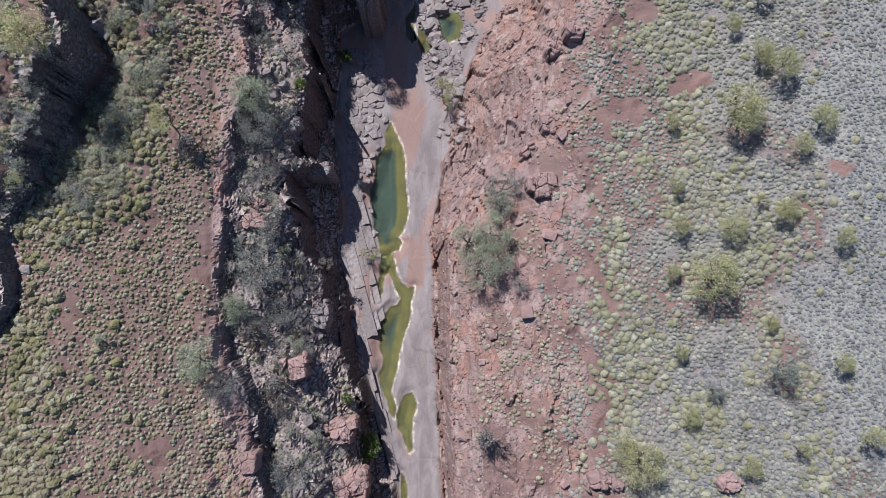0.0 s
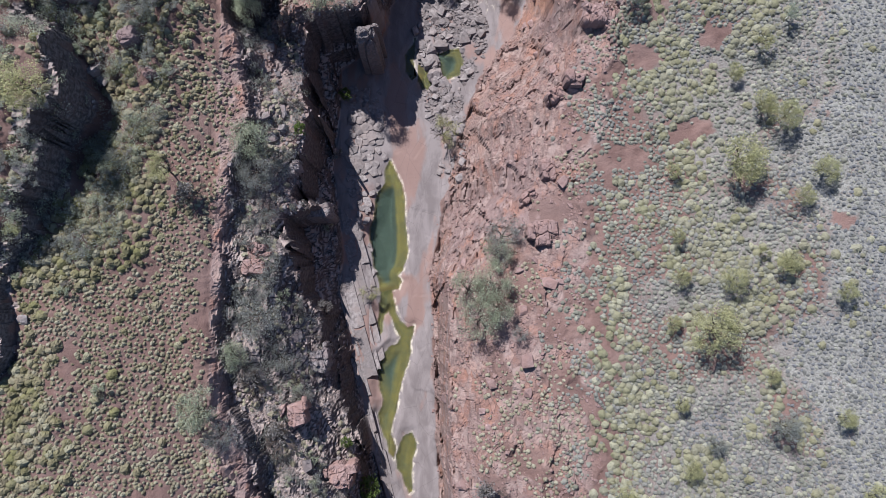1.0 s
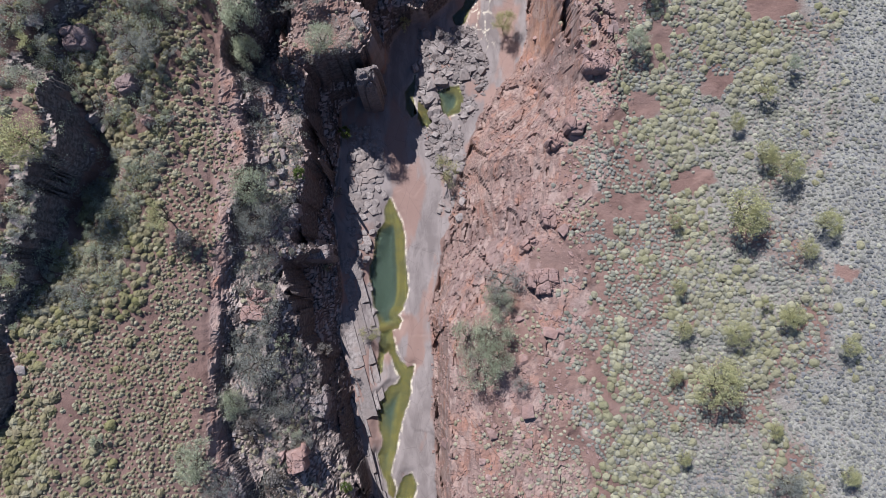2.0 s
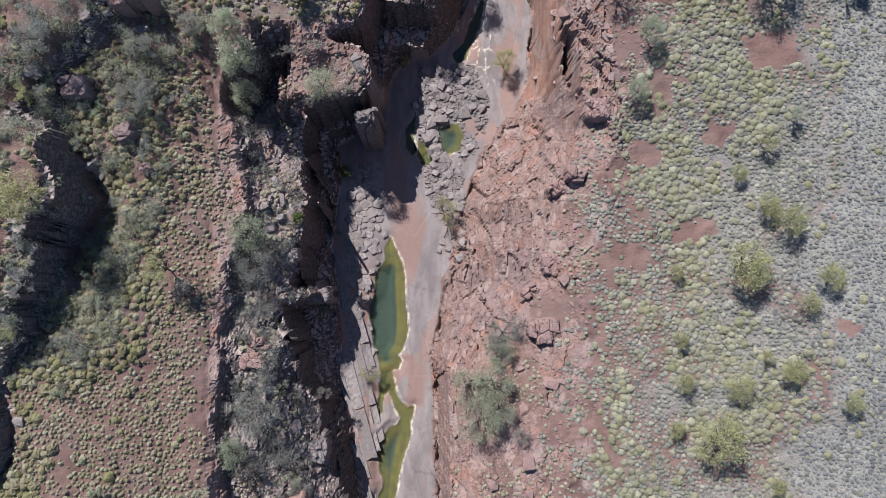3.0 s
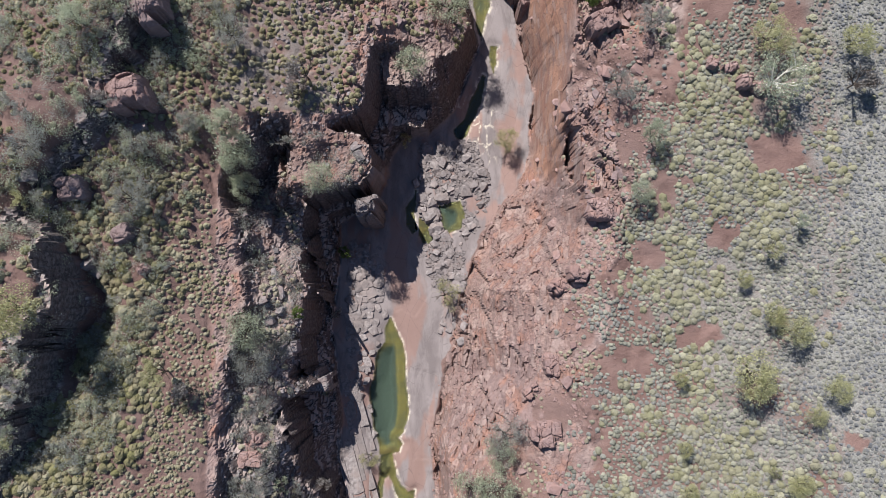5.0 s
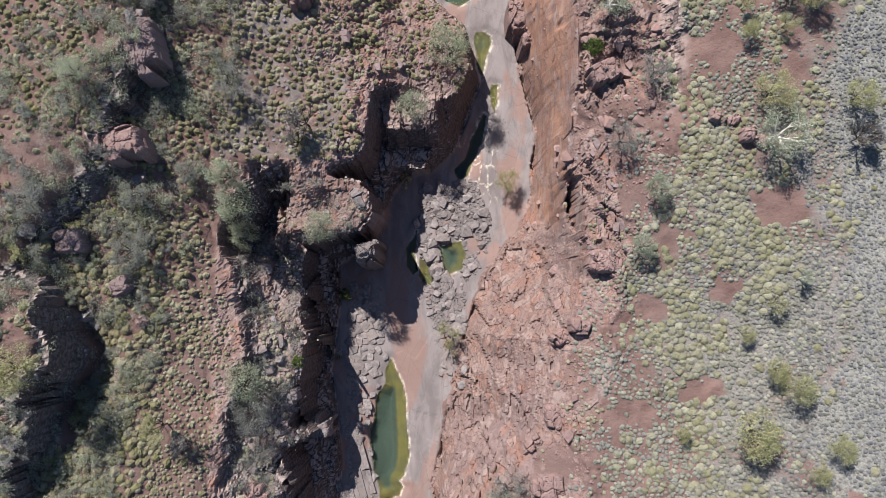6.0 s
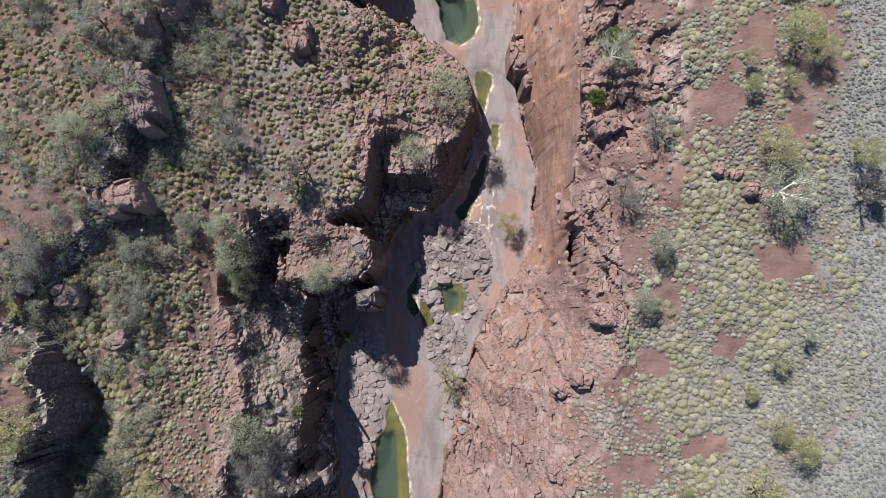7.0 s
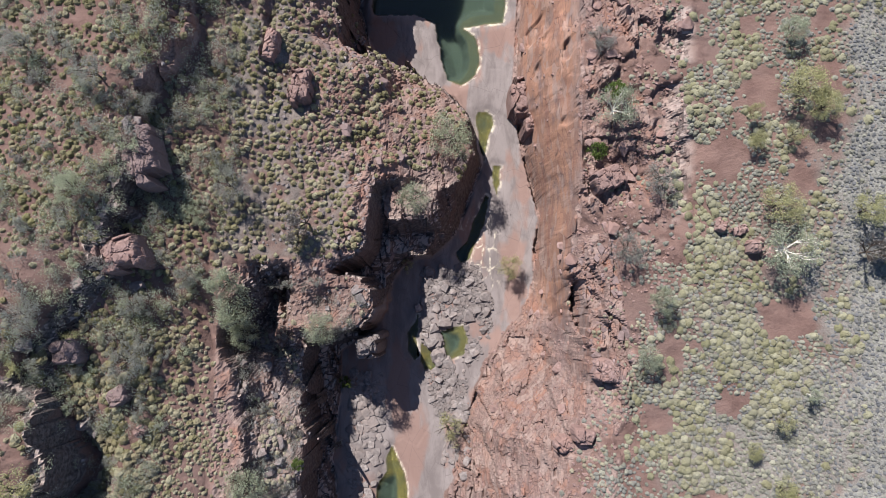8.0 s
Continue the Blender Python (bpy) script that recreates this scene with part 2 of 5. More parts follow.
# ---- the gorge's lines: y, x, z from south to north ----
PLAIN_W = [(-30, -34, 16.6), (3, -34, 16.4), (20, -31, 16.0), (36, -30, 16.6), (52, -26, 16.6), (85, -26, 16.8)]
RIM_W = [(-30, -17.5, 12.0), (-10.7, -18.3, 12.4), (-7, -20.5, 13.0), (0.6, -21.6, 13.7), (10, -20.9, 13.6), (16, -20.7, 13.8),
         (24, -19.3, 13.1), (30, -20.3, 12.8), (34, -21.4, 13.2), (38, -20.2, 13.3), (41.5, -19.0, 13.3), (50, -18, 13.4), (60, -18, 14.2), (85, -18, 14)]
FOOT_RIM_W = [(-30, -16.8, 9.5), (-10.7, -17.6, 9.5), (-6, -19.8, 11.5), (0.6, -20.9, 12.1), (10, -20.2, 12.4), (16, -19.9, 11.8),
              (24, -18.5, 11.4), (30, -19.5, 10.6), (33, -19.6, 8.0), (36, -18.4, 6.5), (39.6, -17.6, 7.0), (41.5, -17.8, 13.2), (50, -17, 13.2), (85, -17, 13.6)]
BENCH_W = [(-30, -13, 7.5), (-12, -13.8, 8.2), (0, -16.5, 9.2), (9, -17.6, 12.4), (13, -17.5, 11.2), (20, -17, 10.7), (30, -17.3, 9.8),
           (33, -16.6, 7.2), (34.8, -15.4, 10.6), (40, -15.2, 11.6), (42, -14.5, 12.6), (50, -13, 12.3), (60, -13.5, 12.2), (85, -15, 12)]
EDGE_W = [(-30, -8.0, 4.6), (-15, -8.9, 4.8), (-11, -9.0, 4.9), (-7, -10.2, 5.6), (-2.7, -11.6, 5.8), (1.5, -12.4, 6.0), (4, -13.4, 7.4), (5.5, -15.2, 8.6), (9.5, -15.9, 11.6),
          (12.5, -16.7, 9.8), (14.2, -13.6, 9.4), (15.8, -15.6, 9.8), (19.9, -14.8, 10.1), (24.4, -13.0, 10.0), (28.5, -14.2, 8.6), (31.5, -15.2, 8.0),
          (33.6, -14.2, 9.0), (34.8, -9.0, 10.6), (36.8, -7.2, 10.7), (39.2, -7.4, 11.0), (40.1, -8.8, 11.2), (40.9, -11.6, 11.6), (41.8, -9.4, 11.3), (43.2, -8.3, 11.2),
          (45.5, -7.7, 11.0), (49.4, -7.4, 10.8), (50.6, -6.4, 10.2), (54, -6.4, 10.0), (59, -5.8, 9.4), (62, -7.2, 9.4), (66, -11.2, 10), (74, -12.5, 11.5), (78, -9.5, 13), (85, -5, 14)]
BACK_W = [(-30, -7.4, 2.6), (-12, -9.0, 2.8), (-2.7, -10.2, 3.0), (1.5, -11.5, 3.0), (4, -12.6, 3.2), (5.5, -14.6, 3.5), (9.5, -15.3, 4.0), (12.5, -15.9, 3.6), (14.2, -13.0, 3.0), (15.8, -14.9, 3.2), (19.9, -14.2, 3.0), (28.5, -13.6, 2.8),
          (31.5, -14.6, 3.0), (33.6, -13.6, 3.0), (34.8, -8.7, 3.5), (36.8, -6.9, 3.0), (39.2, -7.0, 3.0), (40.1, -8.2, 3.6), (40.9, -11.0, 4.0), (41.8, -8.8, 4.0), (43.2, -7.7, 3.4), (45.4, -7.1, 3.6), (46.6, -6.8, 7.4), (49.4, -6.6, 7.9),
          (50.6, -4.0, 8.6), (54, -3.6, 8.4), (59, -4.0, 8.2), (62, -5.4, 7.4), (66, -10.6, 5.0), (74, -12.0, 5.0), (78, -9.0, 5.0), (85, -4.6, 5.0)]
LEDGE_W = [(-30, -6.6, 2.0), (-12, -8.9, 2.0), (-1, -10.2, 2.0), (5.5, -12.4, 2.0), (14, -12.3, 2.0), (20, -13.4, 2.2), (27.7, -12.8, 2.0), (32, -12.9, 2.2),
           (35, -8.4, 2.6), (38, -6.6, 2.4), (40.5, -6.8, 2.2), (42.3, -5.4, 1.6), (43.0, -2.6, 3.5), (45.2, -1.5, 3.4), (46.4, -2.0, 7.6), (49.6, -0.6, 7.8), (50.8, 1.4, 6.4), (54, 3.1, 5.2), (58, 2.2, 5.6), (62, -0.6, 4.8), (66, -9.5, 3.5), (74, -11.4, 3.0), (78, -8.5, 3.0), (85, -4, 3.0)]
FOOT_W = [(-30, -4.0, 0.7), (-22, -5.0, 0.8), (-12, -8.0, 1.0), (-1, -10.3, 1.2), (5.5, -11.9, 1.1), (10, -11.6, 1.0), (20, -12.9, 0.9), (27.7, -12.2, 0.8), (32, -12.2, 0.5),
          (35, -8.2, 0.3), (38, -7.0, 0.2), (40.5, -6.2, 0.2), (42.3, -4.9, 0.2), (43.0, -1.8, 0.3), (45.4, 0.9, 0.4), (47, 1.6, 0.4), (50, 2.8, 0.4), (54, 4.2, 0.4), (56, 3.9, 0.4), (58, 3.3, 0.5), (62, 0.6, 0.5), (66, -8.6, -0.5), (74, -10.8, -0.6), (78, -8.0, -0.6), (85, -3.4, -0.6)]
BED_W = [(-30, -2.6, 0.5), (-22, -4.4, 0.5), (-12, -6.2, 0.6), (-1, -7.4, 0.7), (8, -8.2, 0.6), (20, -8.2, 0.5), (30, -6.5, 0.3), (36, -4.4, 0.1), (41, -3.0, 0.1), (46, 2.4, 0.2), (54, 5.0, 0.3), (58, 4.2, 0.3), (62, 1.8, 0.2), (85, -6, 0.0)]
BED_E = [(-30, -1.0, 0.5), (-12, -1.6, 0.4), (0, -2.3, 0.4), (8, -2.4, 0.4), (17, -0.6, 0.4), (24, 0.0, 0.6), (30, 2.0, 0.4), (36, 5.6, 0.5), (45, 8.8, 0.5), (52, 8.4, 0.5), (60, 7.0, 0.4), (68, 7.0, 0.2), (85, 8, 0.2)]
FOOT_E = [(-30, 0.6, 1.0), (-12, -0.4, 1.0), (0, -0.8, 1.0), (8, -1.2, 1.0), (17, 0.6, 1.0), (24, 2.2, 1.2), (30, 4.4, 1.0), (33, 6.0, 1.2), (36, 8.6, 1.2), (40, 10.0, 1.2), (45, 10.6, 1.4), (49, 10.6, 1.4), (54, 9.4, 1.3), (60, 8.2, 1.2), (68, 8.4, 1), (85, 9.5, 1)]
STEP_E = [(-30, 1.2, 11.5), (-4, 0.5, 11.5), (2, 0.4, 11.2), (6.5, 0.4, 9.4), (9, 0.2, 6.6), (12, 1.8, 5.6), (15.6, 4.0, 5.4), (20, 4.6, 6.8), (22, 4.6, 6.0), (24, 6.4, 9.2),
          (28, 8.6, 7.5), (31, 10.0, 5.5), (33.5, 10.8, 5.0), (36, 11.3, 6.4), (41, 10.9, 8.0), (48, 11.1, 9.2), (54, 10.4, 8.2), (61, 10.0, 9.0), (85, 12, 10)]
RIM_E = [(-30, 4.0, 14.2), (-2, 3.4, 14.4), (7, 2.9, 13.3), (11, 5.6, 13.0), (15.6, 9.2, 13.5), (22.8, 11.0, 14.6), (27, 12.5, 15.0), (30, 13.2, 14.6),
         (33, 13.0, 15.6), (36, 12.4, 15.4), (41, 11.7, 14.6), (46, 12.1, 15.6), (50, 12.3, 16.6), (56, 12.2, 17.0), (85, 14, 18.2)]
BROW_E = [(-30, 12, 15.8), (-1, 11.5, 15.7), (9, 12, 15.8), (24, 14, 16.2), (36, 17, 17.2), (50, 18.5, 18.9), (85, 19, 19)]
PLAIN_E = [(-30, 23.5, 17.9), (20, 22.5, 17.5), (36, 25, 18.3), (46, 24, 19.3), (85, 24, 19.5)]
FAR_E = [(-30, 34, 20.6), (11, 34, 20.7), (30, 34, 19.8), (39, 34.5, 19.3), (54, 33, 20.2), (85, 34, 20.5)]
LINES = (PLAIN_W, RIM_W, FOOT_RIM_W, BENCH_W, EDGE_W, BACK_W, LEDGE_W, FOOT_W, BED_W, BED_E, FOOT_E, STEP_E, RIM_E, BROW_E, PLAIN_E, FAR_E)
# the higher ground in the west: y, x of its edge, height of the step
MESA_W = [(-30, -45, 1.2), (-8, -41, 1.5), (-2, -39.6, 1.8), (2, -38.4, 2.8), (5, -38.4, 2.6), (8, -38.2, 1.6), (10, -37.2, 3.0), (13, -36.8, 4.4), (17, -36.2, 5.0), (20, -34.8, 5.4), (24, -33.4, 5.8),
          (27.5, -33.6, 5.4), (29.5, -35.4, 3.0), (31, -35.2, 1.4), (35, -33.5, 0.9), (38, -31, 1.0), (40, -29.2, 1.6), (44, -28.4, 3.4), (48, -26.6, 3.9), (52.5, -26.4, 3.8), (55, -27.5, 2.6), (58, -25.6, 2.2), (62, -23.2, 1.6), (85, -22, 1.6)]


def along(line, y, k):
    a = np.array(line)
    return np.interp(y, a[:, 0], a[:, k])


BX, BY = np.arange(-70, 70.01, 0.2), np.arange(-32, 86.01, 0.2)


def base_map():
    """Smooth heights between the lines, row by row."""
    rows = np.zeros((len(BY), len(BX)))
    cols = [(np.full(len(BY), -70.0), np.full(len(BY), 17.0))] + [(along(l, BY, 1), along(l, BY, 2)) for l in LINES] + [(np.full(len(BY), 70.0), np.full(len(BY), 23.5))]
    for r in range(len(BY)):
        px = np.maximum.accumulate(np.array([c[0][r] for c in cols]) + 1e-3 * np.arange(len(cols)))
        rows[r] = np.interp(BX, px, [c[1][r] for c in cols])
    return rows


BASE = base_map()


def base_at(x, y):
    u = np.clip((x - BX[0]) / 0.2, 0, len(BX) - 1.001)
    v = np.clip((y - BY[0]) / 0.2, 0, len(BY) - 1.001)
    i, j = u.astype(int), v.astype(int)
    u, v = u - i, v - j
    return (BASE[j, i] * (1 - u) + BASE[j, i + 1] * u) * (1 - v) + (BASE[j + 1, i] * (1 - u) + BASE[j + 1, i + 1] * u) * v


# ---- pools: outlines in plan, water level, depth ----
LONG_POOL = [(-6.3, 21.1), (-5.8, 20.1), (-5.3, 19.3), (-4.8, 18.1), (-4.6, 16.8), (-4.5, 14.7), (-4.3, 12.8), (-4.1, 10.8), (-4.3, 9.5), (-4.6, 8.2), (-5.4, 7.6), (-4.8, 7.0), (-5.2, 6.2), (-6.1, 5.9),
             (-6.8, 5.5), (-7.4, 5.8), (-7.6, 7.2), (-8.0, 8.0), (-8.2, 9.8), (-8.5, 11.4), (-8.6, 13.1), (-8.2, 14.4), (-8.0, 15.5), (-7.7, 17.4), (-6.9, 18.4), (-6.8, 20.1)]
WINDING_POOL = [(-7.2, 5.6), (-6.1, 5.9), (-5.6, 4.2), (-5.0, 2.4), (-4.1, 1.7), (-3.4, 1.8), (-3.6, 0.7), (-3.9, -1.3), (-4.2, -2.9), (-4.7, -4.2), (-5.1, -6.1), (-5.3, -8.0), (-5.8, -8.9), (-5.9, -10.5), (-5.4, -11.7), (-5.6, -13.1),
                (-6.2, -12.4), (-6.5, -11.1), (-7.2, -9.5), (-7.4, -8.3), (-7.0, -7.5), (-6.9, -6.4), (-7.3, -4.8), (-7.5, -3.2), (-7.0, -1.6), (-6.3, -0.6), (-5.2, -0.2), (-5.0, 0.5), (-5.5, 1.5), (-5.9, 2.6), (-6.3, 3.6), (-6.9, 3.0), (-7.0, 1.2), (-7.5, 0.4), (-7.5, 2.9)]
SOUTH_POOL = [(-4.5, -10.6), (-3.6, -10.2), (-3.2, -11.0), (-3.0, -11.5), (-3.4, -13.0), (-3.5, -15.2), (-3.4, -16.7), (-3.9, -17.0), (-4.3, -16.1), (-4.6, -14.9), (-5.3, -14.2), (-5.3, -12.7), (-5.0, -11.7)]
SOUTH_END_POOL = [(-4.7, -19.1), (-4.1, -20.6), (-3.8, -25.5), (-5.0, -25.5)]
ROCK_POOL = [(-3.1, 33.2), (-2.2, 32.2), (-1.5, 30.9), (-1.1, 29.9), (-2.4, 29.8), (-3.0, 30.7)]
GREEN_POOL = [(-0.7, 34.1), (0.8, 34.7), (1.9, 34.9), (2.5, 33.2), (2.0, 31.6), (0.9, 31.2), (0.0, 30.9), (-0.3, 32.2)]
EDGE_POOL = [(-4.6, 34.0), (-3.9, 35.1), (-3.4, 36.1), (-3.3, 35.0), (-3.6, 33.3), (-3.2, 31.4), (-3.8, 30.9), (-4.5, 32.0)]
CHUTE_POOL = [(1.1, 43.4), (1.8, 44.2), (2.4, 44.8), (2.8, 46.1), (3.2, 47.3), (3.9, 48.7), (4.6, 50.1), (4.9, 49.9), (4.3, 46.8), (3.4, 44.7), (2.5, 42.6), (1.6, 42.0)]
NARROW_POOL = [(3.6, 60.2), (4.8, 60.2), (5.5, 59.7), (5.5, 58.6), (4.9, 57.4), (4.6, 55.9), (4.4, 54.3), (3.9, 55.7), (3.7, 57.7), (3.4, 59.1)]
SEEP_POOL = [(5.4, 53.8), (6.3, 53.5), (6.2, 51.9), (5.9, 50.2), (5.4, 51.6)]
NORTH_POOL = [(-1.4, 71.4), (-4, 72.5), (-9, 72.5), (-9, 80), (7.2, 80), (7.1, 72.8), (6.8, 71.4), (4.4, 71.1), (2.1, 70.7), (3.2, 69.8), (3.7, 68.6), (3.9, 66.8), (3.5, 65.0),
              (2.6, 64.0), (1.6, 63.6), (0.1, 64.3), (-0.6, 66.8)]
POOLS = [(0.22, 0.9, LONG_POOL), (0.21, 0.5, WINDING_POOL), (0.22, 0.4, SOUTH_POOL), (0.22, 0.4, SOUTH_END_POOL), (0.05, 0.5, ROCK_POOL), (0.05, 0.6, GREEN_POOL),
         (0.05, 0.5, EDGE_POOL), (0.0, 0.5, CHUTE_POOL), (0.1, 0.5, NARROW_POOL), (0.1, 0.3, SEEP_POOL), (-0.1, 1.6, NORTH_POOL)]



def pool_distance(x, y, pts):
    """Distance to a pool's shore, negative in the water."""
    pts = np.array(pts)
    best, inside = np.full(x.shape, 1e9), np.zeros(x.shape, bool)
    for (ax, ay), (bx, by) in zip(pts, np.roll(pts, -1, axis=0)):
        dx, dy = bx - ax, by - ay
        k = np.clip(((x - ax) * dx + (y - ay) * dy) / (dx * dx + dy * dy), 0, 1)
        best = np.minimum(best, np.hypot(x - ax - k * dx, y - ay - k * dy))
        inside ^= ((ay > y) != (by > y)) & (x < dx * (y - ay) / (dy if abs(dy) > 1e-9 else 1e-9) + ax)
    return np.where(inside, -best, best)


# bare round patches of red earth in the grass: x, y, radius
BARE = [(22.5, 19.8, 1.3), (29.0, 35.9, 1.9), (24.8, 28.6, 1.0), (34.0, 11.3, 1.0), (20.3, 33.5, 1.2), (18.6, 27.0, 1.1), (27.5, 55.5, 1.6), (24.5, 50, 1.6), (30.5, 47.5, 1.2)]


def bare_of(x, y):
    k = np.ones(x.shape)
    for bx, by, br in BARE:
        k = np.minimum(k, smooth(0.75, 1.1, (np.hypot((x - bx) / 1.4, y - by) + 0.9 * fbm(x / 1.0, y / 1.0, 199, 3)) / br))
    return k


def far_field(x, y):
    """Share of the close grey grass at the plain's far side."""
    edge = np.interp(y, [-30, -5, 10, 20, 26, 36, 50, 60, 85], [37, 31, 30, 30.5, 31.5, 33, 33.5, 34.5, 36]) + 5.5 * fbm(x / 5, y / 6, 231, 4)
    return smooth(-1.6, 1.6, x - edge)


def land(x, y):
    """Height of the land, and how much of it is rock, river bed, shore crust and algae."""
    near = (np.abs(x) < 60) & (y > -30) & (y < 84)
    # joints run along the gorge, a little askew
    su, sv = x + 0.22 * y, y - 0.22 * x
    su, sv = su + 0.35 * fbm(x / 3, y / 3, 13, 2), sv + 0.5 * fbm(x / 3, y / 3, 17, 2)
    c1, e1 = cells(su / 1.9, sv / 4.6, 11)
    c2, e2 = cells(su / 0.75, sv / 1.9, 23)
    c3, e3 = cells(su / 0.42, sv / 0.7, 37)
    big = fbm(x / 9, y / 9, 51, 3)
    # floor level stretch keeps its smooth lines, the walls break along joints
    bed_w, bed_e = along(FOOT_W, y, 1), along(FOOT_E, y, 1)
    ragged_edge = 0.9 * fbm(x / 1.8, y / 1.8, 57, 4)
    floor_mask = smooth(-0.5, 0.6, x - bed_w) * smooth(-0.2, 0.9, bed_e - x + ragged_edge * (0.35 + 0.65 * smooth(12, 17, y) * (1 - smooth(38, 42, y))))
    fins = smooth(35, 37.5, y) * (x > bed_e - 0.5) * (1 - smooth(-0.6, 0.2, x - along(RIM_E, y, 1)))
    slope_e = smooth(-0.5, 1.0, x - bed_e) * (1 - smooth(-1, 4, x - along(BROW_E, y, 1)))
    mauve = smooth(29.5, 31, y) * (1 - smooth(41, 44, y)) * smooth(-0.6, 0.3, x - along(RIM_E, y, 1)) * (1 - smooth(2.5, 4.5, x - along(RIM_E, y, 1)))
    ledges = smooth(42, 46, y) * smooth(0, 1, x - along(RIM_E, y, 1)) * (1 - smooth(7, 12, x - along(RIM_E, y, 1)))
    soft = (1 - 0.85 * floor_mask) * (1 - 0.85 * fins) * (1 - 0.8 * slope_e * (1 - mauve) * (1 - ledges))
    heads = (x < bed_w) * (x > -16.5) * smooth(33, 34, y) * (1 - smooth(62, 64, y))
    soft = soft * (1 - 0.6 * heads)
    wx = soft * (0.9 * fbm(x / 5, y / 5, 61, 2) + 0.85 * (c1 - 0.5) + 0.5 * (c2 - 0.5) + 0.3 * fbm(x / 0.8, y / 0.8, 67, 3))
    wy = soft * (0.9 * fbm(x / 5 + 40, y / 5, 71, 2) + 1.3 * (hash2(np.floor(c1 * 9999), np.floor(c1 * 777), 5) - 0.5) + 0.7 * (c2 - 0.5))
    z = base_at(x + wx, y + wy)
    g = 0.35
    slope = np.hypot(base_at(x + wx * 0.5 + g, y) - base_at(x + wx * 0.5 - g, y), base_at(x, y + wy * 0.5 + g) - base_at(x, y + wy * 0.5 - g)) / (2 * g)
    # the step up to the western high ground
    mx = x + 1.25 * wx + 0.9 * big
    my = y + 1.1 * wy
    m = along(MESA_W, my, 1) - mx
    mh = along(MESA_W, my, 2)
    mesa = smooth(0.0, 0.5, m)
    z = z + mh * (mesa * 0.85 + 0.15 * smooth(0, 6, m)) + np.clip(4.0 - mh, 0, 4) * smooth(-4, 6, m) * smooth(24, 30, y)
    z = z - 1.9 * smooth(-5.0, -1.5, m) * (1 - smooth(-0.6, 0.0, m)) * smooth(13, 18, y) * (1 - smooth(25, 29, y))
    mesa_face = smooth(-0.5, 0.2, m) * (1 - smooth(1.2, 2.2, m))
    gorge = smooth(-22.6, -21.4, x) * (1 - smooth(0, 3, x - along(BROW_E, y, 1)))
    bench = gorge * (x < bed_w) * (1 - floor_mask) * (1 - smooth(40, 42, y) * smooth(1.5, 4.0, along(EDGE_W, y, 1) - x))
    bluff = smooth(41, 43, y) * smooth(2, 5, x - along(RIM_W, y, 1)) * (x < along(EDGE_W, y, 1)) * smooth(-0.25, 0.1, fbm(x / 2.6, y / 2.6, 167, 3))
    rock = np.clip(smooth(0.35, 1.0, slope) + mesa_face + 0.75 * bench + 0.55 * bluff, 0, 1)
    east = smooth(-0.5, 1.0, x - bed_e) * (1 - smooth(-1, 4, x - along(BROW_E, y, 1)))
    rock = np.maximum(rock, 0.75 * east * smooth(-0.35, 0.25, fbm(x / 2.5, y / 2.5, 83, 3)))
    rock = np.maximum(rock, np.maximum(mauve, 0.8 * ledges * smooth(-0.3, 0.2, fbm(x / 3.5, y / 2.5, 87, 3))))
    # bedding ledges on steep rock
    steep = np.clip(smooth(0.5, 1.4, slope) + mesa_face, 0, 1) * (1 - floor_mask)
    st = 0.85 + 0.25 * np.floor(fbm(x / 8, y / 8, 91, 1) * 2)
    u = z / st + 0.35 * fbm(x / 6, y / 6, 97, 2)
    stepped = (np.floor(u) + smooth(0.35, 0.95, u - np.floor(u)) - (u - z / st)) * st
    z = z * (1 - 0.8 * steep) + stepped * 0.8 * steep
    wall = x - along(FOOT_E, y, 1) + 0.5 * fbm(x / 4, y / 4, 33, 2)
    ridge = fbm(wall / 0.9, y / 3.2, 29, 3)
    slot = smooth(0.25, 0.4, fbm(wall / 1.1, y / 2.6, 35, 2))
    z = z + fins * smooth(0.4, 1.0, slope) * (1.0 * ridge - 0.9 * slot + 0.12 * (c3 - 0.5))
    # broken blocks and joints
    head = (x < bed_w) * smooth(33, 34.5, y) * (1 - smooth(40, 42, y))
    nose = smooth(49.8, 51, y) * (x < bed_w) * smooth(-1, 1, x - along(EDGE_W, y, 1))
    rough = (1 - 0.45 * nose) * (1 - 0.35 * bench) * rock * (1 - floor_mask) * (1 - 0.85 * fins) * (1 - 0.35 * head * (1 - smooth(1.0, 1.8, slope))) * (1 - 0.65 * east * (1 - smooth(1.0, 1.8, slope)))
    z = z + rough * (0.75 * (c1 - 0.5) + 0.45 * (c2 - 0.5) + 0.10 * (c3 - 0.5) - 0.26 * (1 - 0.5 * east) * (1 - smooth(0, 0.07, e1)) - 0.12 * (1 - 0.7 * east) * (1 - smooth(0, 0.07, e2)))
    z = z + (1 - floor_mask) * (0.10 * fbm(x / 1.7, y / 1.7, 101, 3) + 0.5 * big * (1 - gorge)) + 0.03 * fbm(x / 0.5, y / 0.5, 107, 2) * (1 - floor_mask)
    ragged = bench * (1 - smooth(4, 9, y)) + bench * smooth(40, 43, y) * 0.3
    z = z + rough * ragged * (0.7 * (c1 - 0.5) + 0.4 * (c2 - 0.5))
    plates = 8 * fbm(x / 2.6, y / 3.4, 111, 4)
    z = z + rock * (1 - floor_mask) * (1 - fins) * (0.20 - 0.165 * east) * (np.floor(plates) + smooth(0.88, 1.0, plates - np.floor(plates)))
    z = z + rough * east * 0.25 * (c3 - 0.4) * (c2 > 0.5)
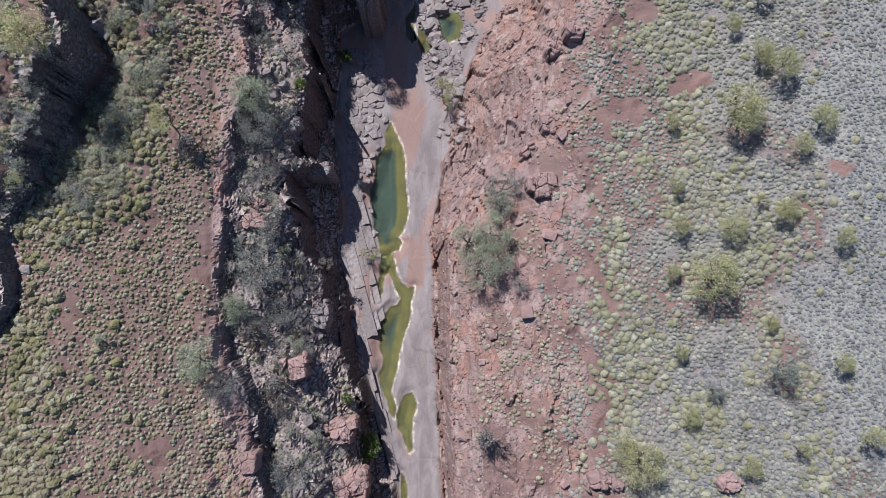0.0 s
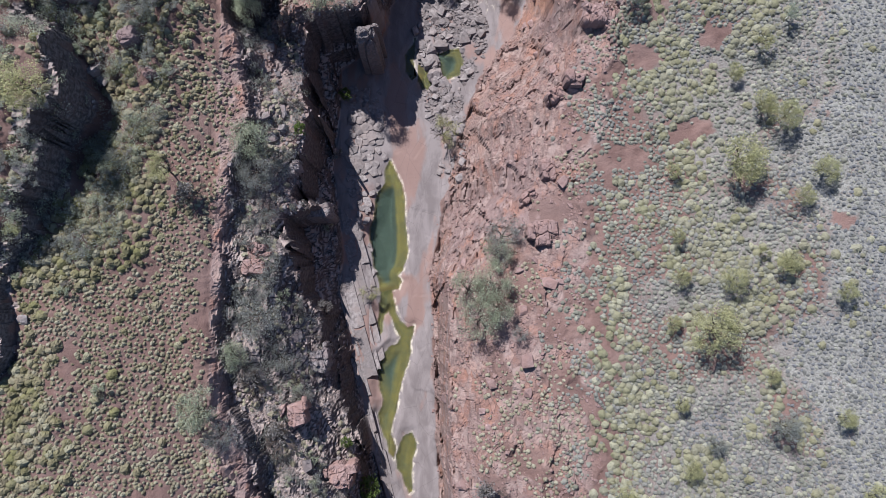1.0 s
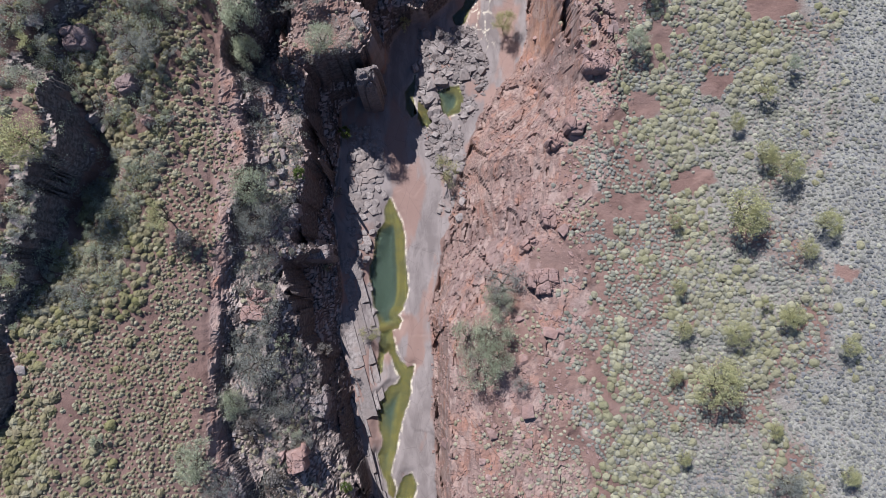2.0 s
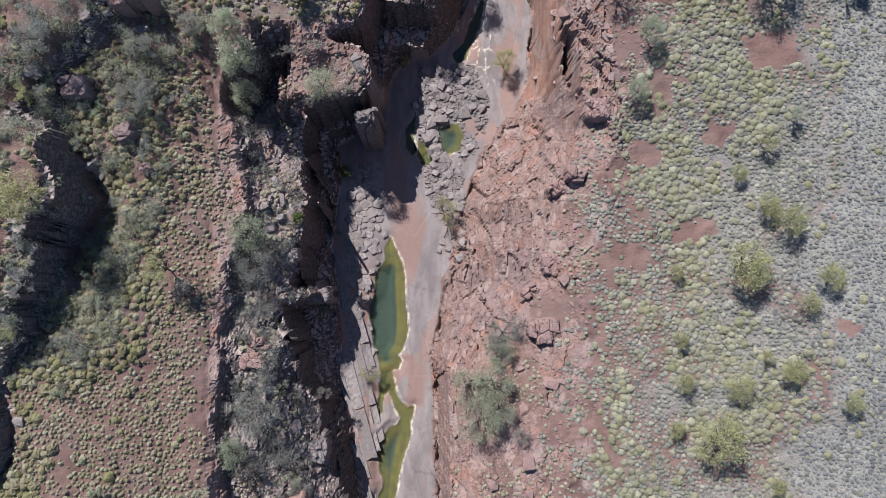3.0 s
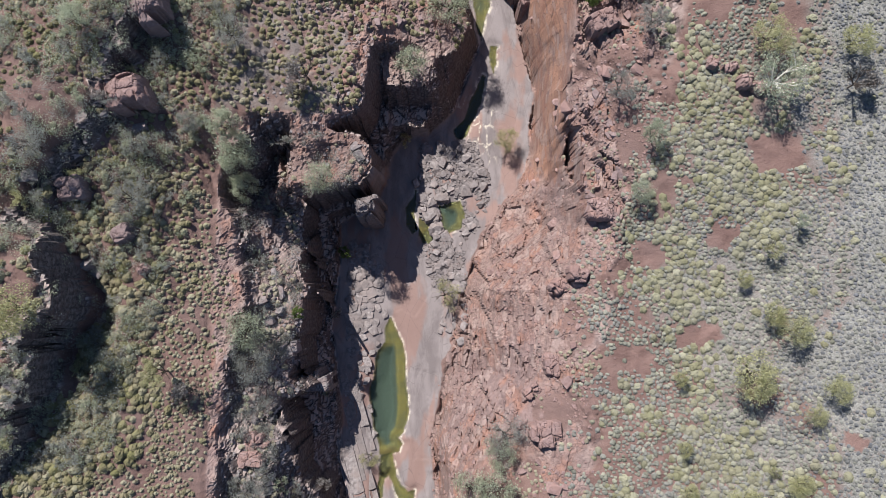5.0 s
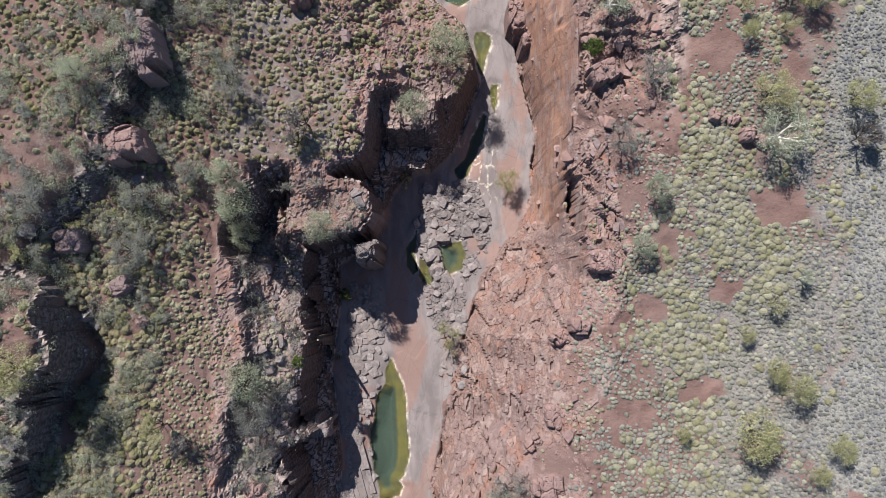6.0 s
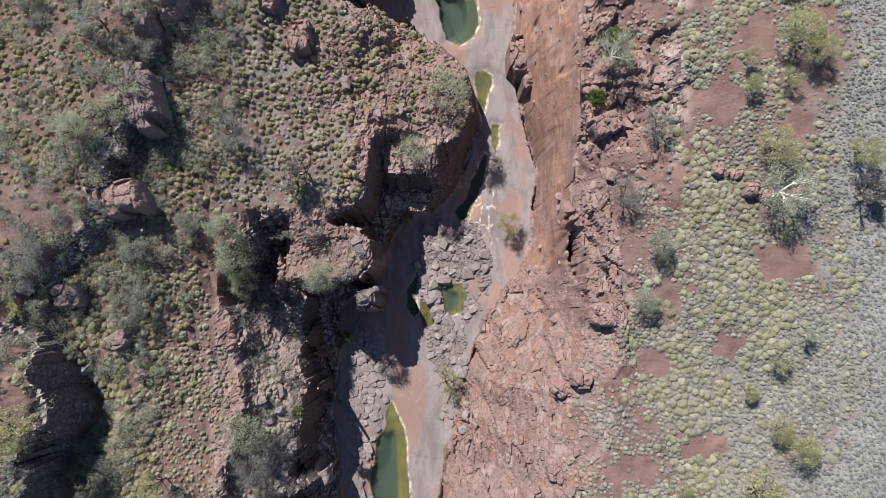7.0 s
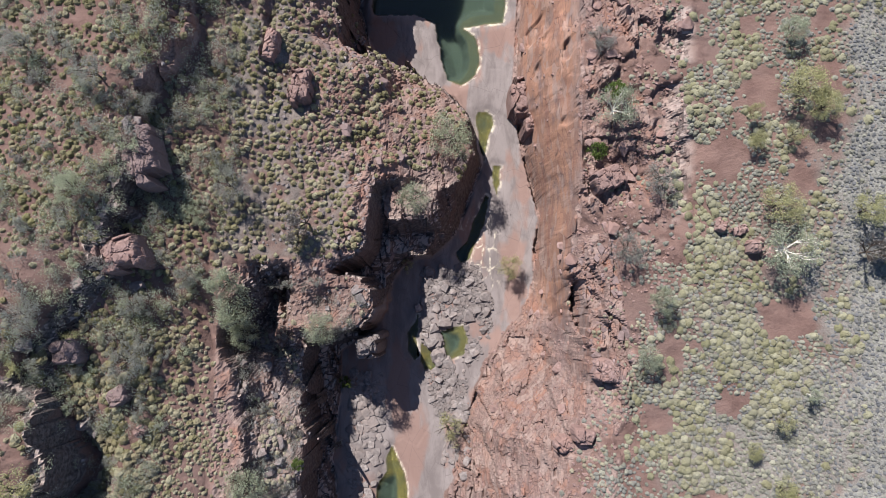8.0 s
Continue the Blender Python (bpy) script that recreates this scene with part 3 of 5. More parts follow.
    z = z + mauve * (0.22 * (c2 - 0.5) + 0.16 * (c3 - 0.5) + 0.3 * (c1 - 0.5) - 0.12 * (1 - smooth(0, 0.08, e2)))
    terrace = 3.2 * fbm(x / 7, y / 4.5, 117, 3)
    z = z + ledges * (0.55 * (np.floor(terrace) + smooth(0.75, 1.0, terrace - np.floor(terrace))) + 0.25 * (c2 - 0.5) * rock + 0.18 * (c3 - 0.5) * rock)
    # stones that stand out of the red slope in sparse lines
    crag = smooth(0.12, 0.3, fbm(su / 2.2, sv / 3.4, 119, 3)) * east * (1 - fins)
    z = z + crag * (0.32 * (c2 > 0.6) * c2 + 0.2 * (c3 - 0.5))
    # river bed: wide flat sheets parted by low steps
    sheet, se = cells(x / 3.2 + 0.15 * y, y / 5.5, 131)
    z = z + floor_mask * (0.10 * (sheet - 0.5) - 0.05 * (1 - smooth(0, 0.025, se)) + 0.03 * fbm(x / 1.5, y / 2.5, 137, 3))
    crust, algae = np.zeros(x.shape), np.zeros(x.shape)
    wob = 0.20 * fbm(x / 0.9, y / 1.1, 141, 4)
    for k, (level, depth, pts) in enumerate(POOLS):
        wide_crust = 0.42 if k >= 7 else 0.32
        ax = np.array(pts)
        box = (x > ax[:, 0].min() - 3) & (x < ax[:, 0].max() + 3) & (y > ax[:, 1].min() - 3) & (y < ax[:, 1].max() + 3)
        if not box.any():
            continue
        d = np.full(x.shape, 9.0)
        d[box] = pool_distance(x[box], y[box], pts) + wob[box]
        t = smooth(-1.5, 0.0, d + 0.5 * np.clip(x - ax[:, 0].mean() + 0.7, -1.5, 2.4) * (d < 0))
        shore = level + 0.24 * np.clip(d, 0, 1) - depth * (1 - t) - 0.12 * smooth(0, -0.25, d)
        w = 1 - smooth(0.25, 1.3, d)
        z = z * (1 - w) + shore * w
        crust = np.maximum(crust, (0.15 + 0.85 * smooth(-0.3, 0.6, x - ax[:, 0].mean())) * smooth(-0.02, 0.05, d) * (1 - smooth(0.3 * wide_crust, wide_crust, d)))
        algae = np.maximum(algae, 1 - smooth(-0.05, 0.06, d))
    vein = 1 - smooth(0.03, 0.11, cells(x / 1.3 + 0.3 * wob, y / 2.0 + wob, 161)[1])
    crust = np.maximum(crust, 0.9 * vein * floor_mask * smooth(38.5, 40, y) * (1 - smooth(46, 48, y)) * smooth(1.0, 2.0, x) * (1 - smooth(5.5, 6.5, x)))
    bed = floor_mask
    far = np.clip((np.hypot(np.maximum(np.abs(x) - 60, 0), np.maximum(np.abs(y - 27) - 57, 0))) / 400, 0, 1)
    z = np.where(near, z, z + far * 12 * fbm(x / 300, y / 300, 151, 3))
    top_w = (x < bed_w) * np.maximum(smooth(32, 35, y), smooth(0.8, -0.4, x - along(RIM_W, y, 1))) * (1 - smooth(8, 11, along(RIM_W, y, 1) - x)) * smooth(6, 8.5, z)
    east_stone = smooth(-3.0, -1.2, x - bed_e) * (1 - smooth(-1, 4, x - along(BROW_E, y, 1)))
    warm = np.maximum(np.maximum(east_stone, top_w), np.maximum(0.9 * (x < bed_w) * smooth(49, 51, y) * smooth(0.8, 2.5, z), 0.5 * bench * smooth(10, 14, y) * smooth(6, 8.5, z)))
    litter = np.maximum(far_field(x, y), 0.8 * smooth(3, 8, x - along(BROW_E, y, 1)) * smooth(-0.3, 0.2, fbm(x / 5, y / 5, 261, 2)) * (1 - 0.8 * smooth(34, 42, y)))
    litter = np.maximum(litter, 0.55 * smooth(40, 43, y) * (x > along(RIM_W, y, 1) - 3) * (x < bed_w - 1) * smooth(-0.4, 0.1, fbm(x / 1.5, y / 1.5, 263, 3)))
    # steep western faces drop to the dark stone: shade put into the colour
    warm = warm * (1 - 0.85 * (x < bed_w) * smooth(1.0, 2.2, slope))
    return z, rock, bed, crust, algae, warm, litter * bare_of(x, y), fins * east * smooth(0.9, 1.8, slope)


# ---- the land: one sheet in four joined pieces, out to the horizon ----
def grown(lo, hi, step, far):
    """Even steps in the middle, growing ones outside it."""
    inner = np.arange(lo, hi + step / 2, step)
    out, d = [], step
    while sum(out) < far:
        d *= 1.45
        out.append(d)
    tail = np.cumsum(out)
    return np.concatenate([inner[0] - tail[::-1], inner, inner[-1] + tail])


STEP = 0.145
GX, GY = grown(-47, 47, 0.24, 2200), grown(-28, 82, STEP, 2200)
GX = np.concatenate([GX[GX < -23.1], np.arange(-23, 19.05, STEP), GX[GX > 19.2]])   # finer across the gorge
MX, MY = np.meshgrid(GX, GY)
LAND = land(MX.ravel(), MY.ravel())
LZ = LAND[0].reshape(MX.shape)


def ground_at(x, y):
    """Height of the built sheet, for setting things on it."""
    x, y = np.asarray(x, float), np.asarray(y, float)
    i = np.clip(np.searchsorted(GX, x) - 1, 0, len(GX) - 2)
    j = np.clip(np.searchsorted(GY, y) - 1, 0, len(GY) - 2)
    u, v = (x - GX[i]) / (GX[i + 1] - GX[i]), (y - GY[j]) / (GY[j + 1] - GY[j])
    return (LZ[j, i] * (1 - u) + LZ[j, i + 1] * u) * (1 - v) + (LZ[j + 1, i] * (1 - u) + LZ[j + 1, i + 1] * u) * v


def sheet_mesh(name, verts, quads, floats=None, sharp=False):
    me = bpy.data.meshes.new(name)
    me.vertices.add(len(verts))
    me.vertices.foreach_set("co", np.ascontiguousarray(verts, dtype=np.float32).ravel())
    k = quads.shape[1]
    me.loops.add(quads.size)
    me.loops.foreach_set("vertex_index", np.ascontiguousarray(quads, dtype=np.int32).ravel())
    me.polygons.add(len(quads))
    me.polygons.foreach_set("loop_start", np.arange(0, quads.size, k, dtype=np.int32))
    me.polygons.foreach_set("use_smooth", np.full(len(quads), not sharp))
    for key, values in (floats or {}).items():
        me.attributes.new(key, 'FLOAT', 'POINT').data.foreach_set("value", np.ascontiguousarray(values, dtype=np.float32))
    me.update(calc_edges=True)
    return me


def build_land():
    nx, ny = len(GX), len(GY)
    verts = np.stack([MX.ravel(), MY.ravel(), LAND[0]], -1)
    idx = np.arange(nx * ny).reshape(ny, nx)
    quads = np.stack([idx[:-1, :-1], idx[:-1, 1:], idx[1:, 1:], idx[1:, :-1]], -1).reshape(-1, 4)
    cx = MX.ravel()[quads].mean(1)
    cy = MY.ravel()[quads].mean(1)
    inner = (cy > -60) & (cy < 110)
    foot_w, foot_e = along(FOOT_W, cy, 1), along(FOOT_E, cy, 1)
    rim_w, rim_e = along(RIM_W, cy, 1), along(BROW_E, cy, 1)
    piece = np.zeros(len(quads), int)
    piece[inner & (cx > rim_w) & (cx < foot_w)] = 1
    piece[inner & (cx >= foot_w) & (cx <= foot_e)] = 2
    piece[inner & (cx > foot_e) & (cx < rim_e)] = 3
    names = (("ground", "red earth plain with gravel on both sides of the gorge", "ground"),
             ("cliff_west", "dark broken ironstone cliff with ledges, mostly in shade", "cliff"),
             ("riverbed", "washed mauve-grey rock sheets of a nearly dry river bed", "river bed"),
             ("cliff_east", "sunlit red and orange ironstone slope of the gorge", "cliff"))
    for k, (name, label, category) in enumerate(names):
        q = quads[piece == k]
        used, back = np.unique(q, return_inverse=True)
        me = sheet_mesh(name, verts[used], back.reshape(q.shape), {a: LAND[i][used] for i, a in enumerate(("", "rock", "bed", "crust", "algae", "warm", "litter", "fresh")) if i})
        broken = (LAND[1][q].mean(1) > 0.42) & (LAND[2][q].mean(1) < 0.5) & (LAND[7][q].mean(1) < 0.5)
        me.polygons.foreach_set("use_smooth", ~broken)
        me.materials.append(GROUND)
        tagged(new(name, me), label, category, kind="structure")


build_land()


# ---- the pools' water ----
def build_pools():
    looks = ("long still pool, dark green with a yellow algae shore", "winding shallow pool, olive with yellow algae", "small olive pool on the river bed", "end of a shallow olive pool",
             "small green pool among the boulders", "bright green algae pool beside the boulders", "shaded narrow pool at the foot of the rocks", "narrow dark pool along the cliff foot",
             "narrow olive pool in the river bed", "shallow seep with pale mineral crust", "broad deep green pool below the cliff")
    for (level, depth, pts), text in zip(POOLS, looks):
        a = np.array(pts)
        gx, gy = np.meshgrid(np.arange(a[:, 0].min() - 0.7, a[:, 0].max() + 0.7, 0.16), np.arange(a[:, 1].min() - 0.7, a[:, 1].max() + 0.7, 0.16))
        wet = pool_distance(gx.ravel(), gy.ravel(), pts) < 0.45
        idx = np.arange(gx.size).reshape(gx.shape)
        quads = np.stack([idx[:-1, :-1], idx[:-1, 1:], idx[1:, 1:], idx[1:, :-1]], -1).reshape(-1, 4)
        quads = quads[wet[quads].all(1)]
        used, back = np.unique(quads, return_inverse=True)
        verts = np.stack([gx.ravel(), gy.ravel(), np.full(gx.size, level)], -1)[used]
        me = sheet_mesh("pool", verts, back.reshape(quads.shape))
        me.materials.append(WATER)
        ob = tagged(new("pool", me), text, "pool", "pools of the river bed", "structure")
        ob.visible_shadow = False


build_pools()

# ---- spinifex ----
def scatter(x0, x1, y0, y1, cell, seed, keep):
    """Uneven places on a loose staggered grid; keep(x, y) gives the chance of each."""
    rng = np.random.default_rng(seed)
    gx, gy = np.meshgrid(np.arange(x0, x1, cell), np.arange(y0, y1, cell * 0.9))
    gx = gx + 0.5 * cell * (np.arange(gx.shape[0]) % 2)[:, None]
    gx, gy = gx + 0.9 * cell * fbm(gx / 2.3, gy / 2.3, seed + 400, 2), gy + 0.9 * cell * fbm(gx / 2.3, gy / 2.3, seed + 450, 2)
    x = gx.ravel() + rng.uniform(-0.36, 0.36, gx.size) * cell
    y = gy.ravel() + rng.uniform(-0.36, 0.36, gx.size) * cell
    ok = rng.random(gx.size) < keep(x, y)
    return x[ok], y[ok], rng


def needles(x, y, z, r, h, rng, count):
    """Stiff blades that stand out all over each tuft: roots in the dome, tips just past it."""
    n = len(x)
    a = rng.uniform(0, 6.28, (n, count))
    q = np.sqrt(rng.uniform(0.0, 1.0, (n, count)))
    rr, hh = r[:, None], h[:, None]
    lift = np.clip(1 - q * q, 0, 1)
    ux, uy = np.cos(a), np.sin(a)
    reach = rng.uniform(0.92, 1.34, (n, count))
    bx, by, bz = x[:, None] + ux * q * rr * 0.75, y[:, None] + uy * q * rr * 0.75, z[:, None] + hh * 0.85 * lift
    tx, ty, tz = x[:, None] + ux * q * rr * reach, y[:, None] + uy * q * rr * reach, z[:, None] + hh * (lift + 0.22)
    wide = rng.uniform(0.06, 0.12, (n, count)) * rr
    turn = rng.uniform(0, 6.28, (n, count))
    wx, wy = np.cos(turn) * wide, np.sin(turn) * wide
    spike = np.stack([np.stack([bx + wx, by + wy, bz], -1), np.stack([tx, ty, tz], -1), np.stack([bx - wx, by - wy, bz], -1)], 2)
    return spike.reshape(-1, 3)


def domes(name, x, y, r, h, rng, material, label, sides=7, rings=((0.5, 0.80), (1.0, 0.0)), top=1.0, wild=0.2, sharp=True, blades=16):
    """Many low shaggy tufts in one sheet of geometry. top: height of the middle, lower in rings that have died back."""
    n = len(x)
    z = ground_at(x, y)
    ang = np.arange(sides) / sides * 2 * np.pi
    turn = rng.uniform(0, 6.28, n)
    ellipse = rng.uniform(0.88, 1.14, n)
    cols = [np.stack([x, y, z + h * top * rng.uniform(0.85, 1.1, n)], -1)[:, None, :]]
    for k, (fr, fh) in enumerate(rings):
        a = ang[None, :] + turn[:, None] + k * 0.4 + rng.uniform(-0.15, 0.15, (n, sides))
        jr = rng.uniform(1 - wild, 1 + wild, (n, sides)) * fr * 0.96 * r[:, None]
        px, py = x[:, None] + np.cos(a) * jr * ellipse[:, None], y[:, None] + np.sin(a) * jr / ellipse[:, None]
        pz = z[:, None] + fh * h[:, None] * rng.uniform(1 - wild, 1 + wild * 0.8, (n, sides)) - (0.04 if fh == 0 else 0.0)
        cols.append(np.stack([px, py, pz], -1))
    verts = np.concatenate(cols, 1)
    tris = [(0, 1 + i, 1 + (i + 1) % sides) for i in range(sides)]
    for k in range(len(rings) - 1):
        a, b = 1 + k * sides, 1 + (k + 1) * sides
        for i in range(sides):
            j = (i + 1) % sides
            tris += [(a + i, b + i, b + j), (a + i, b + j, a + j)]
    tris = np.array(tris)[None] + (np.arange(n) * verts.shape[1])[:, None, None]
    spike = needles(x, y, z, r, h, rng, blades)
    flat = verts.reshape(-1, 3)
    loose = len(flat) + np.arange(n * blades * 3).reshape(-1, 3)
    me = sheet_mesh(name, np.concatenate([flat, spike]), np.concatenate([tris.reshape(-1, 3), loose]), sharp=sharp)
    me.materials.append(material)
    return tagged(new(name, me), label, "spinifex", kind="stuff")


def dry_slope(x, y):
    s = 0.5
    return 1 - smooth(0.5, 1.1, np.hypot(ground_at(x + s, y) - ground_at(x - s, y), ground_at(x, y + s) - ground_at(x, y - s)) / (2 * s))


def west_small(x, y):
    d = along(RIM_W, y, 1) - x
    patch = smooth(-0.55, -0.05, fbm(x / 2.6, y / 2.6, 201, 3) + 0.14)
    edge = smooth(0.4, 3.0, d + 1.8 * fbm(x / 3, y / 3, 203, 2))
    return dry_slope(x, y) * edge * np.clip(0.12 + 0.85 * patch, 0, 1) * (1 - 0.9 * smooth(5, 9, d + 2.5 * fbm(x / 4, y / 4, 207, 2)) * smooth(4, 12, y)) * (1 - 0.8 * smooth(28, 38, y))


def west_large(x, y):
    d = along(RIM_W, y, 1) - x
    patch = smooth(-0.5, -0.05, fbm(x / 2.6, y / 2.6, 211, 3) + 0.10)
    north = smooth(26, 34, y) * (1 - 0.85 * smooth(8.0, 4.0, x - along(MESA_W, y, 1)))
    patch = patch * (1 - 0.75 * smooth(-1, 2, along(MESA_W, y, 1) - x))
    return dry_slope(x, y) * smooth(0.6, 2.5, d) * np.clip(0.05 + patch, 0, 1) * np.clip(smooth(4, 8, d - 9 * (1 - smooth(2, 12, y)) + 2.5 * fbm(x / 4, y / 4, 207, 2)) + north + 0.04, 0, 1)


def north_bluff(x, y):
    tufts = (0.5 + 0.5 * smooth(-0.35, 0.0, fbm(x / 2.4, y / 2.4, 221, 3))) * (1 - 0.4 * smooth(-12, -6, x))
    nose = 0.75 * smooth(50.5, 52, y) * (x < along(LEDGE_W, y, 1)) * smooth(-0.3, 0.15, fbm(x / 2, y / 2, 223, 3))
    return smooth(40, 43, y) * np.maximum(dry_slope(x, y) * tufts * (x < along(EDGE_W, y, 1) - 0.3), nose)


def east_mid(x, y):
    d = x - along(BROW_E, y, 1)
    patch = smooth(-0.16, 0.1, fbm(x / 2.2, y / 2.2, 241, 3) + 0.40 * smooth(-1, 7, d) - 0.10 - 0.2 * smooth(40, 46, y))
    return dry_slope(x, y) * bare_of(x, y) * smooth(-4.5, 3.0, d) * np.clip(patch + 0.05, 0, 1) * (1 - 0.9 * far_field(x, y))


def east_large(x, y):
    d = x - along(BROW_E, y, 1)
    patch = smooth(0.0, 0.3, fbm(x / 3.2, y / 5.0, 251, 3) + 0.06)
    return dry_slope(x, y) * bare_of(x, y) * smooth(0, 5, d) * np.clip(patch + 0.06, 0, 1) * (1 - 0.85 * far_field(x, y))


def east_grey(x, y):
    grey = np.maximum(far_field(x, y), 0.9 * (1 - smooth(30, 40, y)) * smooth(0.05, 0.35, fbm(x / 6, y / 6, 261, 2)) * smooth(4, 8, x - along(BROW_E, y, 1)))
    return grey * bare_of(x, y)


def slope_tufts(x, y):
    return 0.8 * dry_slope(x, y) * smooth(-0.1, 0.35, fbm(x / 2.5, y / 2.5, 271, 3)) * (1 - 0.6 * smooth(34, 40, y)) * (x > along(STEP_E, y, 1)) * (x < along(BROW_E, y, 1) + 1)


def bench_tufts(x, y):
    return dry_slope(x, y) * smooth(-0.35, 0.15, fbm(x / 2.5, y / 2.5, 281, 3)) * (x > along(FOOT_RIM_W, y, 1)) * (x < along(EDGE_W, y, 1) - 0.4) * (1 - 0.9 * smooth(33, 35, y) * smooth(-16, -15, x))


def hummock_mesh(seed, material):
    """One large tuft, one metre in radius, with a lumpy outline and stiff blades all over."""
    rng = np.random.default_rng(seed)
    sides, rings = 14, ((0.22, 0.96), (0.42, 0.84), (0.62, 0.64), (0.82, 0.36), (1.0, 0.02), (0.98, -0.2))
    a = np.arange(sides) / sides * 2 * np.pi
    lobe = 1 + 0.09 * np.sin(2 * a + rng.uniform(0, 6)) + 0.07 * np.sin(5 * a + rng.uniform(0, 6))
    verts = [(0, 0, 1.0)]
    for fr, fh in rings:
        r = fr * lobe * rng.uniform(0.9, 1.08, sides)
        verts += list(zip(np.cos(a) * r, np.sin(a) * r, fh * rng.uniform(0.9, 1.06, sides)))
    tris = [(0, 1 + i, 1 + (i + 1) % sides) for i in range(sides)]
    for k in range(len(rings) - 1):
        p, q = 1 + k * sides, 1 + (k + 1) * sides
        for i in range(sides):
            j = (i + 1) % sides
            tris += [(p + i, q + i, q + j), (p + i, q + j, p + j)]
    one = np.ones(1)
    spike = needles(0 * one, 0 * one, 0 * one, one * 0.98, one * 0.85, rng, 150)
    loose = len(verts) + np.arange(len(spike)).reshape(-1, 3)
    me = sheet_mesh("spinifex_hummock", np.concatenate([np.array(verts), spike]), np.concatenate([np.array(tris), loose]), sharp=True)
    me.materials.append(material)
    return me


def single_hummocks(x, y, r, h, rng, pick, material, label, group):
    """Turns the picked tufts into things of their own; returns the others."""
    meshes = [hummock_mesh(700 + k, material) for k in range(6)]
    some = np.flatnonzero(pick)
    pick = np.isin(np.arange(len(x)), rng.permutation(some)[:150])
    for i in np.flatnonzero(pick):
        ob = new("spinifex_hummock", meshes[int(rng.integers(6))])
        ob.matrix_world = placed(x[i], y[i], float(ground_at(x[i], y[i])), r[i], r[i], h[i], float(rng.uniform(0, 360)))
        tagged(ob, label, "spinifex", group)
    return x[~pick], y[~pick], r[~pick], h[~pick]


def placed(x, y, z, sx, sy, sz, turn=0.0, rx=0.0, ry=0.0):
    return pose(x, y, z, rx, ry, turn) @ Matrix.Diagonal((sx, sy, sz, 1))


def build_grass():
    full = ((0.35, 0.90), (0.68, 0.58), (1.0, 0.0))
    x, y, rng = scatter(-44, -14, -26, 80, 0.43, 1, west_small)
    r = rng.uniform(0.15, 0.30, len(x))
    domes("spinifex_small_west", x, y, r, r * rng.uniform(0.7, 0.9, len(x)), rng, GRASS_WS, "small olive spinifex tufts on red earth")
    x, y, rng = scatter(-46, 3, -26, 80, 0.62, 2, lambda x, y: np.maximum(west_large(x, y), north_bluff(x, y)))
    r = rng.uniform(0.2, 0.42, len(x)) * (1 + 0.4 * smooth(-22, -30, x) * (1 - smooth(28, 40, y)))
    h = r * rng.uniform(0.7, 0.9, len(x))
    pick = (r > 0.36) & (rng.random(len(x)) < 0.3) & (x < -24) & (y > -12) & (y < 64)
    x, y, r, h = single_hummocks(x, y, r, h, rng, pick, GRASS_TUFT, "large rounded green spinifex hummock on red earth", "western hummocks")
    domes("spinifex_large_west", x, y, r, h, rng, GRASS_W, "rounded olive spinifex hummocks crowding the plain", 8, full, blades=20)
    x, y, rng = scatter(8, 47, -26, 80, 0.40, 3, east_mid)
    r = rng.uniform(0.13, 0.32, len(x))
    domes("spinifex_pale_east", x, y, r, r * rng.uniform(0.52, 0.7, len(x)), rng, GRASS_E, "pale green spinifex tufts on red earth")
    x, y, rng = scatter(8, 46, -26, 80, 0.6, 4, east_large)
    r = rng.uniform(0.25, 0.50, len(x))
    h = r * rng.uniform(0.5, 0.66, len(x))
    pick = (r > 0.34) & (y > -12) & (y < 64)
    x, y, r, h = single_hummocks(x, y, r, h, rng, pick, GRASS_TUFT_E, "pale yellow-green spinifex hummock beside red earth", "eastern hummocks")
    domes("spinifex_large_east", x, y, r, h, rng, GRASS_YELLOW, "larger pale yellow-green spinifex hummocks", 8, full, blades=20)
    x, y, rng = scatter(12, 47, -28, 82, 0.36, 5, east_grey)
    r = rng.uniform(0.12, 0.25, len(x))
    domes("spinifex_bleached", x, y, r, r * rng.uniform(0.4, 0.6, len(x)), rng, GRASS_GREY, "close bleached grey spinifex over the plain", 6, ((0.55, 0.75), (1.0, 0.0)), 0.9, 0.3, True, 7)
    x, y, rng = scatter(-2, 22, -26, 80, 0.42, 6, slope_tufts)
    r = rng.uniform(0.10, 0.28, len(x))
    domes("spinifex_slope", x, y, r, r * rng.uniform(0.6, 0.9, len(x)), rng, GRASS_DRY, "scattered spinifex tufts on the rocky slope")
    x, y, rng = scatter(-22, -6, -26, 42, 0.6, 7, bench_tufts)
    r = rng.uniform(0.14, 0.40, len(x))
    domes("spinifex_bench", x, y, r, r * rng.uniform(0.6, 0.9, len(x)), rng, GRASS_DRY, "spinifex tufts on the rock benches")


build_grass()

# ---- making things ----
def mesh_of(name, bm, material, smooth_faces=False):
    me = bpy.data.meshes.new(name)
    for f in bm.faces:
        f.smooth = smooth_faces
    bm.to_mesh(me)
    bm.free()
    me.materials.append(material)
    return me


def part(name, bm, material, parent, label="", smooth_faces=False):
    ob = new(name, mesh_of(name, bm, material, smooth_faces))
    ob.parent = parent
    return tagged(ob, label)


